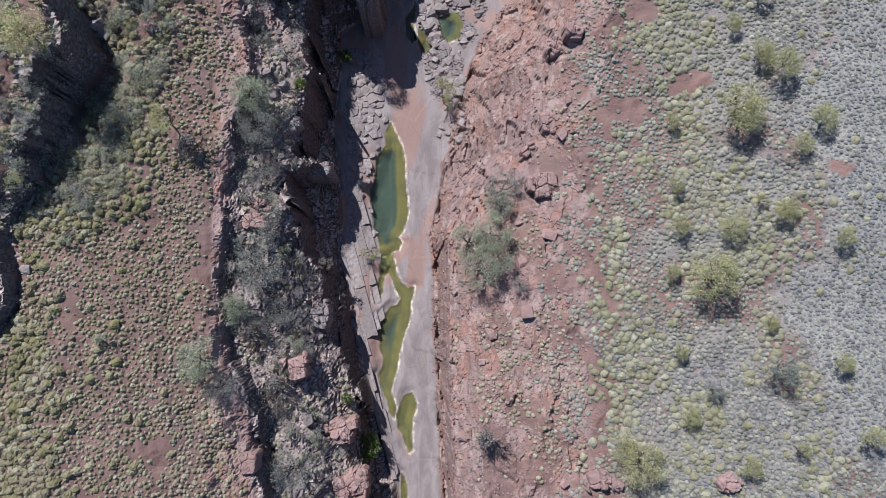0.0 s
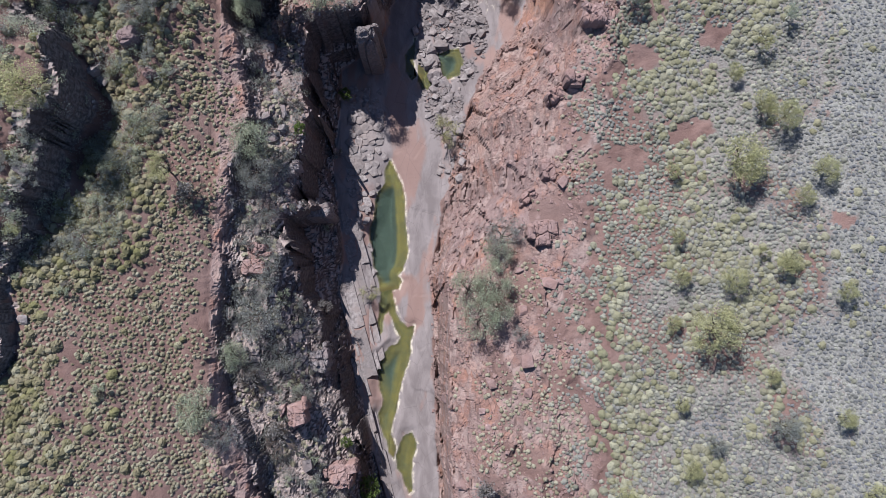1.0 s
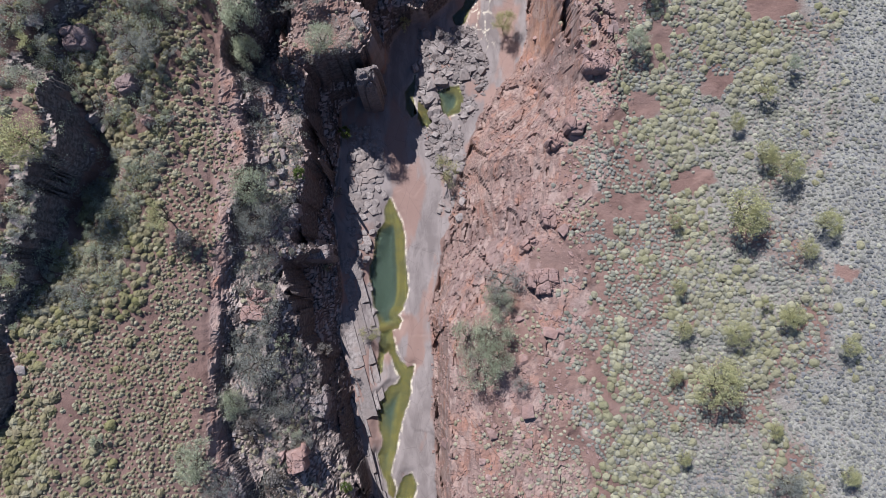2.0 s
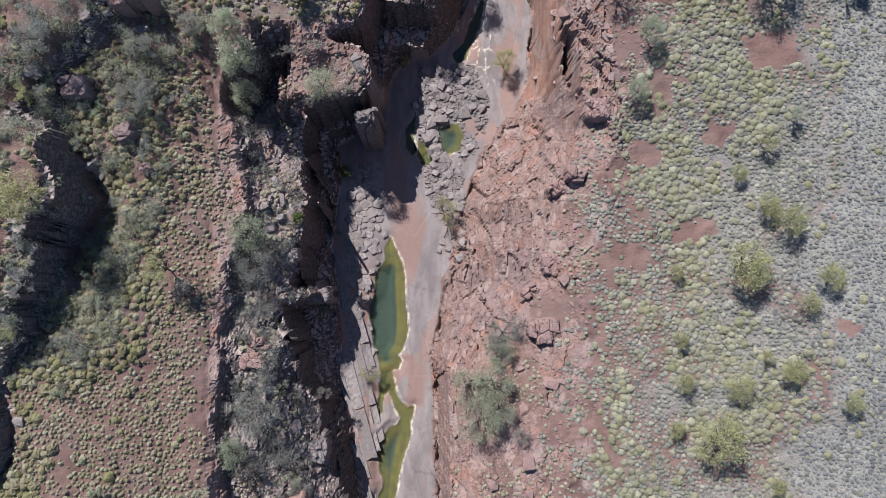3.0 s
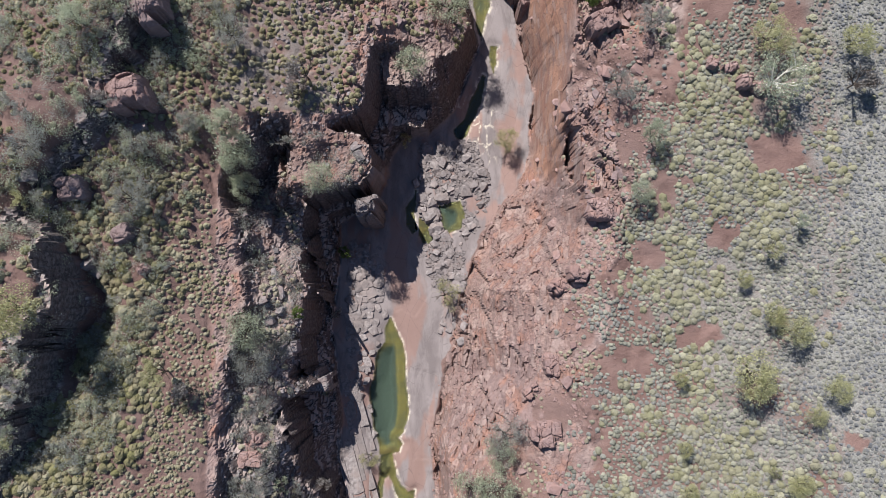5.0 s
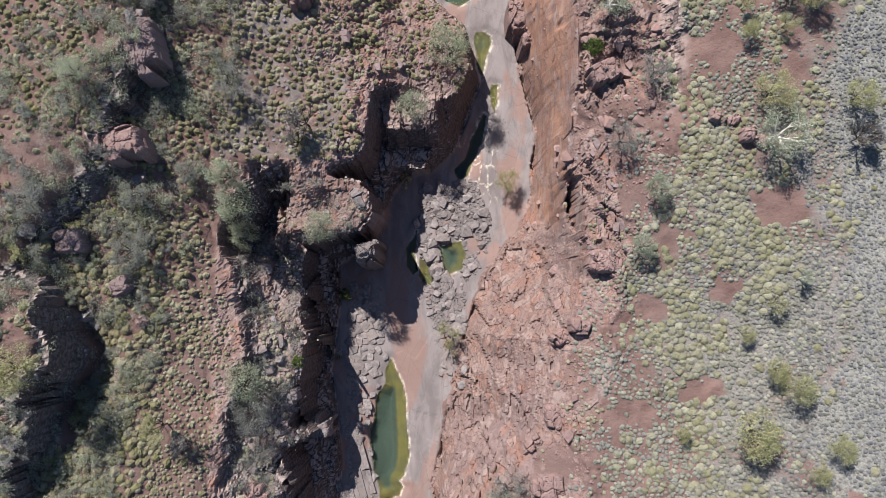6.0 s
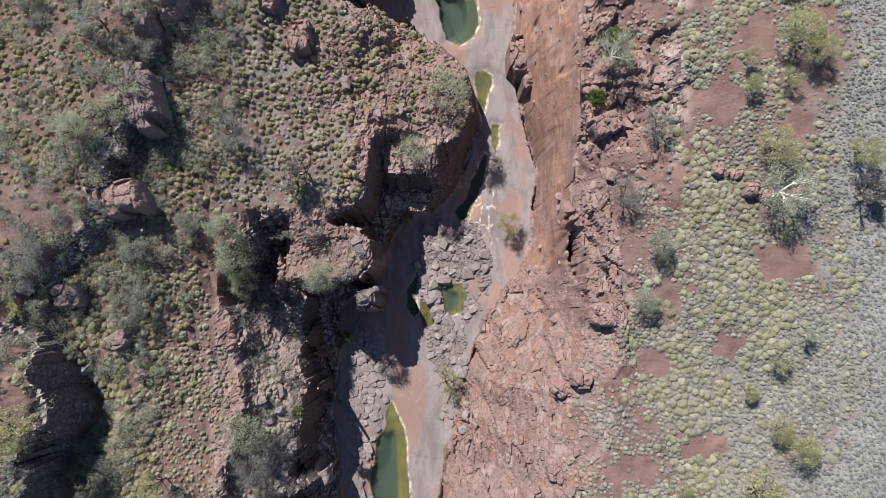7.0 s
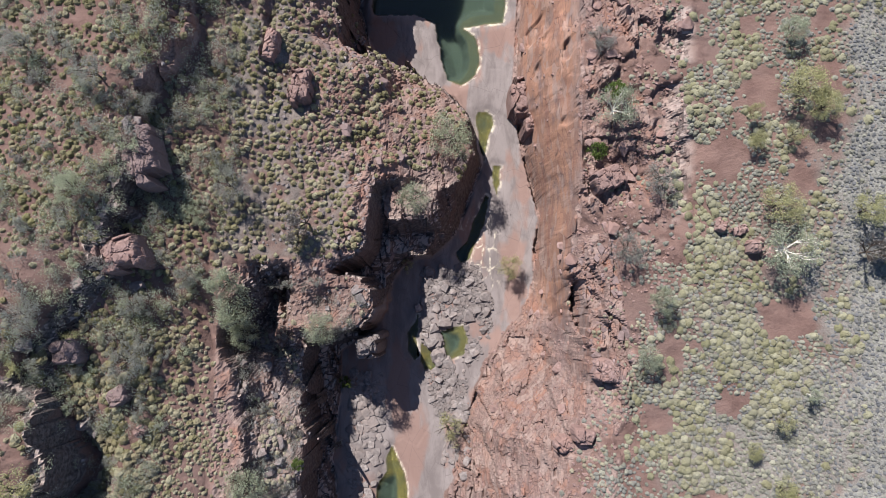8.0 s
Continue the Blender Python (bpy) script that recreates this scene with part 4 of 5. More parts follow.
# ---- stones ----
def stone_shape(seed, n=16, flat=0.75):
    """An angular broken block, about one metre across, standing on z = 0."""
    rng = random.Random(seed)
    bm = bmesh.new()
    for k in range(n):
        v = Vector((rng.uniform(-1, 1), rng.uniform(-1, 1), rng.uniform(-1, 1)))
        m = max(abs(v.x), abs(v.y), abs(v.z))
        v = v / m * rng.uniform(0.82, 1.0)
        bm.verts.new((v.x * 0.5, v.y * 0.5, (v.z * 0.5 + 0.5) * flat - 0.08))
    hull = bmesh.ops.convex_hull(bm, input=bm.verts)
    bmesh.ops.delete(bm, geom=list({g for g in hull["geom_interior"] + hull["geom_unused"] if isinstance(g, bmesh.types.BMVert)}), context='VERTS')
    bmesh.ops.bevel(bm, geom=list(bm.edges), offset=0.014, segments=1, affect='EDGES')
    return bm


def bedded_rock(name, x, y, sx, sy, sz, turn, seed, material, label, sink=0.5, base=None):
    """A large outcrop, broken along joints into steps and blocks."""
    step = 0.08
    nx, ny = int(sx * 1.25 / step), int(sy * 1.25 / step)
    u, v = np.meshgrid(np.linspace(-0.625, 0.625, nx), np.linspace(-0.625, 0.625, ny))
    px, py = u * sx, v * sy
    a1, b1 = cells(px / 1.3 + seed * 3.7, py / 1.7, seed)
    a2, b2 = cells(px / 0.55 + seed, py / 0.7, seed + 5)
    a3, b3 = cells(px / 0.25 + seed, py / 0.3, seed + 9)
    uu = u + (a1 - 0.5) * 0.26 + (a2 - 0.5) * 0.06
    vv = v + (hash2(np.floor(a1 * 9999), np.floor(a1 * 77), 3) - 0.5) * 0.26 + (a2 - 0.5) * 0.05
    d = (np.abs(uu) ** 5 + np.abs(vv) ** 5) ** (1 / 5) / 0.5
    bed = 0.45
    z = sz * (1 - 0.14 * np.clip(d, 0, 1) ** 2) + 0.35 * (a1 - 0.5) + 0.22 * (a2 - 0.5) + 0.08 * (a3 - 0.5)
    z = (np.floor(z / bed) + smooth(0.2, 0.9, z / bed - np.floor(z / bed))) * bed
    z = z - 0.18 * (1 - smooth(0, 0.08, b1)) - 0.08 * (1 - smooth(0, 0.1, b2))
    z = np.where(d < 1, z, 0.0) * (1 - 0.25 * smooth(0.85, 1.0, d))
    idx = np.arange(nx * ny).reshape(ny, nx)
    quads = np.stack([idx[:-1, :-1], idx[:-1, 1:], idx[1:, 1:], idx[1:, :-1]], -1).reshape(-1, 4)
    quads = quads[(d.ravel()[quads] < 1.0).any(1)]
    used, back = np.unique(quads, return_inverse=True)
    verts = np.stack([px.ravel(), py.ravel(), z.ravel()], -1)[used]
    me = sheet_mesh(name, verts, back.reshape(quads.shape), sharp=True)
    me.materials.append(material)
    ob = new(name, me)
    ob.matrix_world = pose(x, y, (float(ground_at(x, y)) if base is None else base) - sink, 0, 0, turn)
    return tagged(ob, label, "rock")


def build_large_rocks():
    rows = [
        (-28.7, 41.7, 3.9, 3.1, 19.7, 20, ROCK_RED, "big square red ironstone block standing clear of the slope"),
        (-18.3, 9.6, 2.4, 1.7, 1.0, 3, ROCK_RED, "flat red rock block split from its neighbour"),
        (-18.4, 7.9, 2.5, 1.5, 0.9, -2, ROCK_RED, "flat red rock block on the cliff bench"),
        (-29.3, 29.0, 1.9, 1.8, 1.4, 30, ROCK_MAUVE, "squat dark rock among shrubs"),
        (-33.6, 33.0, 2.4, 2.2, 1.6, 10, ROCK_MAUVE, "weathered dark rock knob between grey shrubs"),
        (-27.6, 26.0, 1.1, 1.0, 0.9, 40, ROCK_RED, "small orange rock among spinifex"),
        (-27.4, 50.3, 3.6, 5.0, 2.6, 15, ROCK_MAUVE, "bedded rock head on the edge of the high ground"),
        (-14.6, 58.6, 2.2, 3.8, 1.7, 5, ROCK_RED, "red bedded outcrop above the spinifex"),
        (-17.3, 62.6, 1.6, 3.0, 1.6, -8, ROCK_RED, "narrow red outcrop with a shaded face"),
        (14.8, 48.4, 2.7, 2.1, 1.7, 25, ROCK_RED, "mauve-red boulder undercut on its shaded side"),
        (26.6, 42.2, 1.5, 1.3, 1.0, 0, ROCK_RED, "red rock among pale spinifex"),
        (27.6, 41.6, 1.1, 1.2, 0.9, 50, ROCK_RED, "red rock beside its larger neighbours"),
        (25.3, 43.6, 1.4, 0.9, 0.7, 20, ROCK_RED, "low red rock among pale spinifex"),
        (23.8, 44.0, 1.2, 1.0, 0.7, 70, ROCK_RED, "low red rock at a bush"),
        (13.6, -15.6, 2.3, 1.6, 1.0, 10, ROCK_RED, "low orange rock block in the grass"),
        (15.0, -15.9, 1.2, 1.4, 0.8, 60, ROCK_RED, "orange rock block beside another"),
        (24.2, -15.2, 1.9, 1.5, 0.8, 30, ROCK_RED, "low pink rock in the grass"),
        (14.6, 31.2, 3.0, 2.4, 1.5, -10, ROCK_RED, "dark mauve rim block with a deep cleft below"),
        (10.8, 24.4, 2.0, 1.5, 1.1, 30, ROCK_RED, "broken red block on the slope"),
        (12.3, 25.4, 1.8, 1.4, 1.2, 0, ROCK_RED, "broken red block near the rim"),
        (9.9, 17.0, 1.6, 2.2, 0.9, 10, ROCK_RED, "orange-red slab block on the slope"),
        (9.4, 10.8, 2.8, 2.2, 0.8, 5, ROCK_RED, "flat pink rock slab on the slope"),
        (8.3, 14.6, 1.8, 1.2, 0.8, 40, ROCK_RED, "red block on the slope"),
        (-14.2, 14.4, 3.6, 2.4, 7.0, 12, ROCK_DARK, "jutting grey rock spur over the shaded drop"),
        (-15.6, 18.2, 2.4, 1.6, 1.0, 20, ROCK_DARK, "grey lichened rock shelf on the bench"),
        (-10.6, -13.2, 3.2, 2.6, 1.4, 8, ROCK_RED, "blocky red-brown crag above the river bed"),
        (-9.6, -19.0, 4.0, 3.0, 1.6, 15, ROCK_RED, "blocky red-brown crag above the pools"),
        (-18.6, -15.0, 2.0, 1.8, 1.4, 0, ROCK_RED, "red rim block leaning over a cleft"),
        (-12.7, -1.4, 2.2, 2.8, 1.4, 14, ROCK_DARK, "finned grey rock head on the bench"),
        (-14.6, -6.4, 2.4, 2.2, 1.4, 18, ROCK_RED, "red-topped rock head among shrubs"),
    ]
    for k, (x, y, sx, sy, sz, turn, mat, label) in enumerate(rows):
        if sz > 6:   # given by its top
            low = min(float(ground_at(x + a * sx * 0.4, y + b * sy * 0.4)) for a, b in ((0, 0), (1, 0), (-1, 0), (0, 1), (0, -1)))
            bedded_rock("rock_outcrop", x, y, sx, sy, sz - low + 0.5, turn, 300 + k, mat, label, 0.5, low)
        else:
            bedded_rock("rock_outcrop", x, y, sx, sy, sz + 0.6, turn, 300 + k, mat, label, 0.6)
    bedded_rock("rock_pillar", -8.1, 33.0, 2.6, 2.6, 9.6, 10, 401, ROCK_DARK, "tall dark rock pillar standing off the red headland", 0.3, 0.2)
    bedded_rock("rock_pillar", 8.3, 60.8, 2.3, 4.2, 4.6, 4, 402, ROCK_RED, "broken red pillar before a shaded cleft", 0.4, 0.6)
    bedded_rock("rock_pillar", 9.4, 57.4, 1.6, 2.6, 5.2, 12, 403, ROCK_RED, "leaning red fin at the cliff foot", 0.4, 0.6)


build_large_rocks()


def build_boulders():
    """Loose blocks: river rubble, slope blocks and bench blocks, each a thing."""
    masters = {}
    for name, mat in (("grey", ROCK_GREY), ("red", ROCK_RED), ("dark", ROCK_DARK), ("mauve", ROCK_MAUVE)):
        masters[name] = [mesh_of("boulder", stone_shape(500 + 7 * k + len(name), 15 + k % 4), mat) for k in range(7)]

    def drop(kind, x, y, size, rng, label, group, sink=0.12):
        ob = new("boulder" if kind == "grey" else "rock_block", masters[kind][rng.randrange(7)])
        s = (size * rng.uniform(0.8, 1.3), size * rng.uniform(0.75, 1.1), size * rng.uniform(0.6, 0.95))
        ob.matrix_world = placed(x, y, float(ground_at(x, y)) - sink * size, *s, rng.uniform(0, 360), rng.uniform(-10, 10), rng.uniform(-10, 10))
        tagged(ob, label, "boulder", group)

    rng = random.Random(77)
    # rubble bar in the river bed
    n = 0
    while n < 190:
        x, y = rng.uniform(-3.6, 5.2), rng.uniform(25.5, 41.5)
        lo, hi = np.interp(y, (25, 30, 33, 37, 41.5), (-1.9, -2.2, -3.0, -3.4, -2.4)), np.interp(y, (25, 30, 33, 37, 41.5), (0.6, 2.2, 4.3, 5.0, 3.0))
        if not lo < x < hi or min(pool_distance(np.array([x]), np.array([y]), p)[0] for p in (ROCK_POOL, GREEN_POOL, EDGE_POOL)) < (0.15 if n > 12 else 0.0):
            continue
        size = rng.choice((0.3, 0.35, 0.4, 0.5, 0.6, 0.8, 1.0, 1.3)) * rng.uniform(0.8, 1.25) * (1.0 if y > 30 else 0.7)
        drop("grey", x, y, size, rng, "angular washed grey boulder in the river rubble", "river rubble")
        n += 1
    for x, y, size in ((-1.6, 33.2, 2.1), (-0.9, 31.6, 1.8), (-1.9, 34.6, 1.3), (-0.3, 35.2, 1.7), (-0.2, 30.6, 1.4), (1.4, 35.9, 1.3), (-1.2, 36.9, 1.2), (3.0, 32.6, 0.9), (0.6, 36.2, 1.1)):
        drop("grey", x, y, size, rng, "large square grey boulder between the green pools", "river rubble", 0.2)
    # blocks on the eastern slope
    n = 0
    while n < 64:
        y = rng.uniform(-20, 70)
        x = rng.uniform(float(along(FOOT_E, y, 1)) + 0.4, float(along(BROW_E, y, 1)) - 1)
        if vnoise(np.array([x / 2.2]), np.array([y / 2.2]), 301)[0] < rng.uniform(0.25, 0.7):
            continue
        drop("red", x, y, rng.choice((0.5, 0.7, 0.9, 1.2)) * rng.uniform(0.8, 1.25), rng, "loose red ironstone block on the slope", "slope blocks")
        n += 1
    n = 0
    while n < 70:
        y = rng.uniform(30.5, 43)
        x = float(along(RIM_E, y, 1)) + rng.uniform(0.0, 3.6)
        drop("mauve", x, y, rng.choice((0.3, 0.4, 0.5, 0.7, 1.0)) * rng.uniform(0.8, 1.25), rng, "broken mauve ironstone block on the gorge rim", "rim blocks", 0.42)
        n += 1
    n = 0
    while n < 60:
        y = rng.uniform(43, 66)
        x = float(along(RIM_E, y, 1)) + rng.uniform(0.4, 9)
        if vnoise(np.array([x / 2.0]), np.array([y / 1.6]), 303)[0] < rng.uniform(0.35, 0.75):
            continue
        drop("red", x, y, rng.choice((0.4, 0.5, 0.7, 1.0)) * rng.uniform(0.8, 1.25), rng, "red ironstone block on the stony terrace", "terrace blocks", 0.3)
        n += 1
    n = 0
    while n < 42:
        x, y = rng.uniform(-17.5, -1), rng.uniform(42.5, 64)
        if x > float(along(LEDGE_W, y, 1)) - 0.5 or vnoise(np.array([x / 2.4]), np.array([y / 2.4]), 305)[0] < rng.uniform(0.3, 0.7):
            continue
        drop("mauve", x, y, rng.choice((0.4, 0.6, 0.8, 1.2)) * rng.uniform(0.8, 1.25), rng, "weathered mauve-red block on the spinifex bluff", "bluff blocks", 0.35)
        n += 1
    # blocks on the western benches and at the foot of the rims
    n = 0
    while n < 30:
        y = rng.uniform(-20, 39)
        x = rng.uniform(float(along(RIM_W, y, 1)) + 0.3, float(along(EDGE_W, y, 1)) - 1.4)
        drop("dark", x, y, rng.choice((0.6, 0.9, 1.2)) * rng.uniform(0.8, 1.25), rng, "loose dark ironstone block on the bench", "bench blocks")
        n += 1
    n = 0
    while n < 24:
        y = rng.uniform(-15, 66)
        x = float(along(MESA_W, y, 1)) + rng.uniform(-3, 2.5)
        drop("dark", x, y, rng.choice((0.4, 0.6, 0.9, 1.3)) * rng.uniform(0.8, 1.25), rng, "fallen dark rock below the high ground", "western rocks")
        n += 1
    # grey blocks at the foot of the eastern slope
    for k in range(34):
        x, y = rng.uniform(-1.0, 2.0), rng.uniform(17.5, 27.5)
        drop("grey", x + (y - 17.5) * 0.15, y, rng.choice((0.4, 0.6, 0.9, 1.2)) * rng.uniform(0.8, 1.2), rng, "grey block at the foot of the red slope", "slope foot blocks", 0.25)
    # stones at the western shore of the long pool
    n = 0
    while n < 16:
        y = rng.uniform(7.5, 28)
        x = rng.uniform(-10.4, -7.2)
        if pool_distance(np.array([x]), np.array([y]), LONG_POOL)[0] < 0.1:
            continue
        drop("grey", x, y, rng.choice((0.35, 0.55, 0.8, 1.1)) * rng.uniform(0.85, 1.2), rng, "grey stone block on the pool's shore", "shore blocks", 0.25)
        n += 1


build_boulders()


def scree(name, count, region, seed, material, label, sizes=(0.06, 0.2)):
    """Small loose stones, too many to count, in one mesh."""
    rng = np.random.default_rng(seed)
    x, y = region(rng, count)
    s = rng.uniform(*sizes, len(x)) * rng.choice((0.7, 1.0, 1.5), len(x))
    z = ground_at(x, y)
    corner = np.array([(-1, -1, -0.4), (1, -1, -0.4), (1, 1, -0.4), (-1, 1, -0.4), (-0.7, -0.6, 0.6), (0.6, -0.8, 0.8), (0.7, 0.6, 0.5), (-0.6, 0.8, 0.7)])
    jit = corner[None] * rng.uniform(0.6, 1.25, (len(x), 8, 3))
    a = rng.uniform(0, 6.28, len(x))
    ca, sa = np.cos(a)[:, None], np.sin(a)[:, None]
    px = x[:, None] + (jit[:, :, 0] * ca - jit[:, :, 1] * sa) * s[:, None]
    py = y[:, None] + (jit[:, :, 0] * sa + jit[:, :, 1] * ca) * s[:, None]
    pz = z[:, None] + jit[:, :, 2] * s[:, None]
    quads = np.array([(4, 5, 6, 7), (0, 1, 5, 4), (1, 2, 6, 5), (2, 3, 7, 6), (3, 0, 4, 7)])[None] + (np.arange(len(x)) * 8)[:, None, None]
    me = sheet_mesh(name, np.stack([px, py, pz], -1).reshape(-1, 3), quads.reshape(-1, 4), sharp=True)
    me.materials.append(material)
    tagged(new(name, me), label, "stones", kind="stuff")


def east_region(rng, count):
    y = rng.uniform(-24, 76, count)
    u = rng.random(count)
    x = along(FOOT_E, y, 1) - 0.6 + u * (along(BROW_E, y, 1) + 3 - along(FOOT_E, y, 1))
    ok = (vnoise(x / 2.4, y / 2.4, 311) > rng.uniform(0.15, 0.75, count)) & ((y < 35.5) | (x > along(RIM_E, y, 1)) | (rng.random(count) < 0.12))
    return x[ok], y[ok]


def west_region(rng, count):
    y = rng.uniform(-24, 70, count)
    x = along(RIM_W, y, 1) + rng.random(count) * (along(EDGE_W, y, 1) - along(RIM_W, y, 1))
    return x, y


def rubble_region(rng, count):
    y = rng.uniform(24, 42, count)
    x = rng.uniform(-3, 5.4, count)
    ok = (x < along(FOOT_E, y, 1)) & (vnoise(x / 1.4, y / 1.4, 321) > 0.35) & (x > -3.4 + np.maximum(0, 33 - y) * 0.25) & (x < np.interp(y, (24, 30, 33, 37, 42), (1.0, 2.8, 4.8, 5.6, 3.4)))
    for pool in (ROCK_POOL, GREEN_POOL, EDGE_POOL, CHUTE_POOL):
        ok &= pool_distance(x, y, pool) > 0.05
    return x[ok], y[ok]


scree("slope_scree", 13000, east_region, 12, ROCK_RED, "small loose red stones on the slope", (0.04, 0.13))
scree("bench_scree", 1300, west_region, 13, ROCK_DARK, "small dark stones on the cliff benches", (0.06, 0.18))
scree("river_gravel", 3200, rubble_region, 14, ROCK_GREY, "small grey stones in the river rubble", (0.08, 0.22))


# ---- the split sheets along the pools ----
def slab_mesh(seed, rng):
    """A long flat split stone: one metre by one, uneven ends, chipped edge."""
    bm = bmesh.new()
    j = lambda a: a + rng.uniform(-0.05, 0.05)
    ring = [(j(-0.5), j(-0.5)), (j(0.0), -0.5), (j(0.5), j(-0.5)), (0.5, j(0.0)), (j(0.5), j(0.5)), (j(0.1), 0.5), (j(-0.5), j(0.5)), (-0.5, j(-0.1))]
    low = [bm.verts.new((x, y, -1.0)) for x, y in ring]
    mid = [bm.verts.new((x, y, -0.12)) for x, y in ring]
    top = [bm.verts.new((x * 0.965, y * 0.985, rng.uniform(-0.04, 0.04))) for x, y in ring]
    for a, b in ((low, mid), (mid, top)):
        for k in range(8):
            bm.faces.new((a[k], a[(k + 1) % 8], b[(k + 1) % 8], b[k]))
    bm.faces.new(top)
    return bm


def build_slabs():
    rng = random.Random(91)
    meshes = [mesh_of("slab", slab_mesh(k, rng), ROCK_GREY) for k in range(6)]
    shelf = tagged(new("rock_shelf"), "long split mauve-grey rock sheets stepping down to the pools", "rock shelf")
    lean = 0.27   # the sheets split along one strike
    strike = math.degrees(math.atan(lean))
    s = -13.2
    while s < -3.0:
        width = rng.choice((0.35, 0.5, 0.8, 1.0, 1.3))
        y = -22.0 + rng.uniform(0, 3)
        while y < 12.5:
            length = rng.uniform(2.0, 6.5)
            yc = y + length / 2
            x = s + width / 2 - lean * yc
            east = np.interp(yc, (-24, -16, -12, -8.6, -8.2, -7, -5, -1, 4, 8, 11, 13), (-4.4, -5.5, -6.3, -7.6, -7.6, -6.9, -7.3, -7.1, -7.9, -8.1, -8.9, -10))
            west = float(along(FOOT_W, yc, 1)) - 0.3
            if west < x - width / 2 and x + width / 2 < east + 0.15:
                rise = 0.30 + 0.10 * (east - x) + rng.uniform(-0.06, 0.06)
                slab = new("slab", meshes[rng.randrange(6)])
                slab.parent = shelf
                slab.matrix_world = placed(x, yc, max(float(ground_at(x, yc)) + 0.06, rise), width * rng.uniform(0.95, 1.04), length * 0.995, 0.8, strike + rng.uniform(-1, 1), rng.uniform(-0.8, 0.8), rng.uniform(0.5, 3.5))
            y += length
        s += width * 1.02


build_slabs()


def build_shore():
    """Broken flat stones, fitted close, along the western shore of the long pool."""
    rng = random.Random(191)
    meshes = [mesh_of("slab", stone_shape(1500 + k, 18, 0.6), ROCK_GREY) for k in range(8)]
    shore = tagged(new("rock_shelf"), "mosaic of broken grey stone slabs along the pool's shore", "rock shelf")
    y = 12.2
    while y < 29.5:
        x = -10.9 + rng.uniform(0, 0.4)
        while x < -6.2:
            px, py = x + rng.uniform(-0.15, 0.15), y + rng.uniform(-0.2, 0.2)
            size = rng.uniform(0.6, 1.25)
            limit = np.interp(py, (7, 10, 13, 16, 19, 21, 24, 30), (-8.6, -8.5, -8.6, -8.0, -7.4, -6.9, -7.0, -7.6))
            if px < limit and min(pool_distance(np.array([px]), np.array([py]), p)[0] for p in (LONG_POOL,)) > 0.25 and rng.random() < 0.85:
                slab = new("slab", meshes[rng.randrange(8)])
                slab.parent = shore
                slab.matrix_world = placed(px, py, float(ground_at(px, py)) - 0.10, size * rng.uniform(0.9, 1.2), size * rng.uniform(0.9, 1.5), rng.uniform(0.35, 0.75), rng.choice((13, 100)) + rng.uniform(-25, 25), rng.uniform(-7, 7), rng.uniform(-7, 7))
            x += rng.uniform(0.62, 0.95)
        y += rng.uniform(0.7, 1.0)


build_shore()

# ---- shrubs and trees ----
def tube(bm, a, b, ra, rb, sides=5):
    d = (b - a).normalized()
    u = d.orthogonal().normalized()
    w = d.cross(u)
    rings = []
    for p, r in ((a, ra), (b, rb)):
        rings.append([bm.verts.new(p + (u * math.cos(2 * math.pi * k / sides) + w * math.sin(2 * math.pi * k / sides)) * r) for k in range(sides)])
    for k in range(sides):
        bm.faces.new((rings[0][k], rings[0][(k + 1) % sides], rings[1][(k + 1) % sides], rings[1][k]))


def leaf_cloud(points, count, length, spread, rng, thin=0.42):
    """Leaves as small folded blades round the given clump centres."""
    n = count * len(points)
    c = np.repeat(np.array(points), count, axis=0)
    rad = rng.normal(0, 1, (n, 3)) * spread * np.array((1, 1, 0.6))
    c = c + rad
    d = rng.normal(0, 1, (n, 3)) + np.array((0, 0, -0.25))
    d /= np.linalg.norm(d, axis=1, keepdims=True)
    side = np.cross(d, rng.normal(0, 1, (n, 3)))
    side /= np.linalg.norm(side, axis=1, keepdims=True)
    ln = length * rng.uniform(0.6, 1.3, (n, 1))
    verts = np.stack([c - d * ln * 0.5, c + side * ln * thin * 0.5, c + d * ln * 0.5, c - side * ln * thin * 0.5], 1)
    return verts.reshape(-1, 3), np.arange(n * 4).reshape(-1, 4)


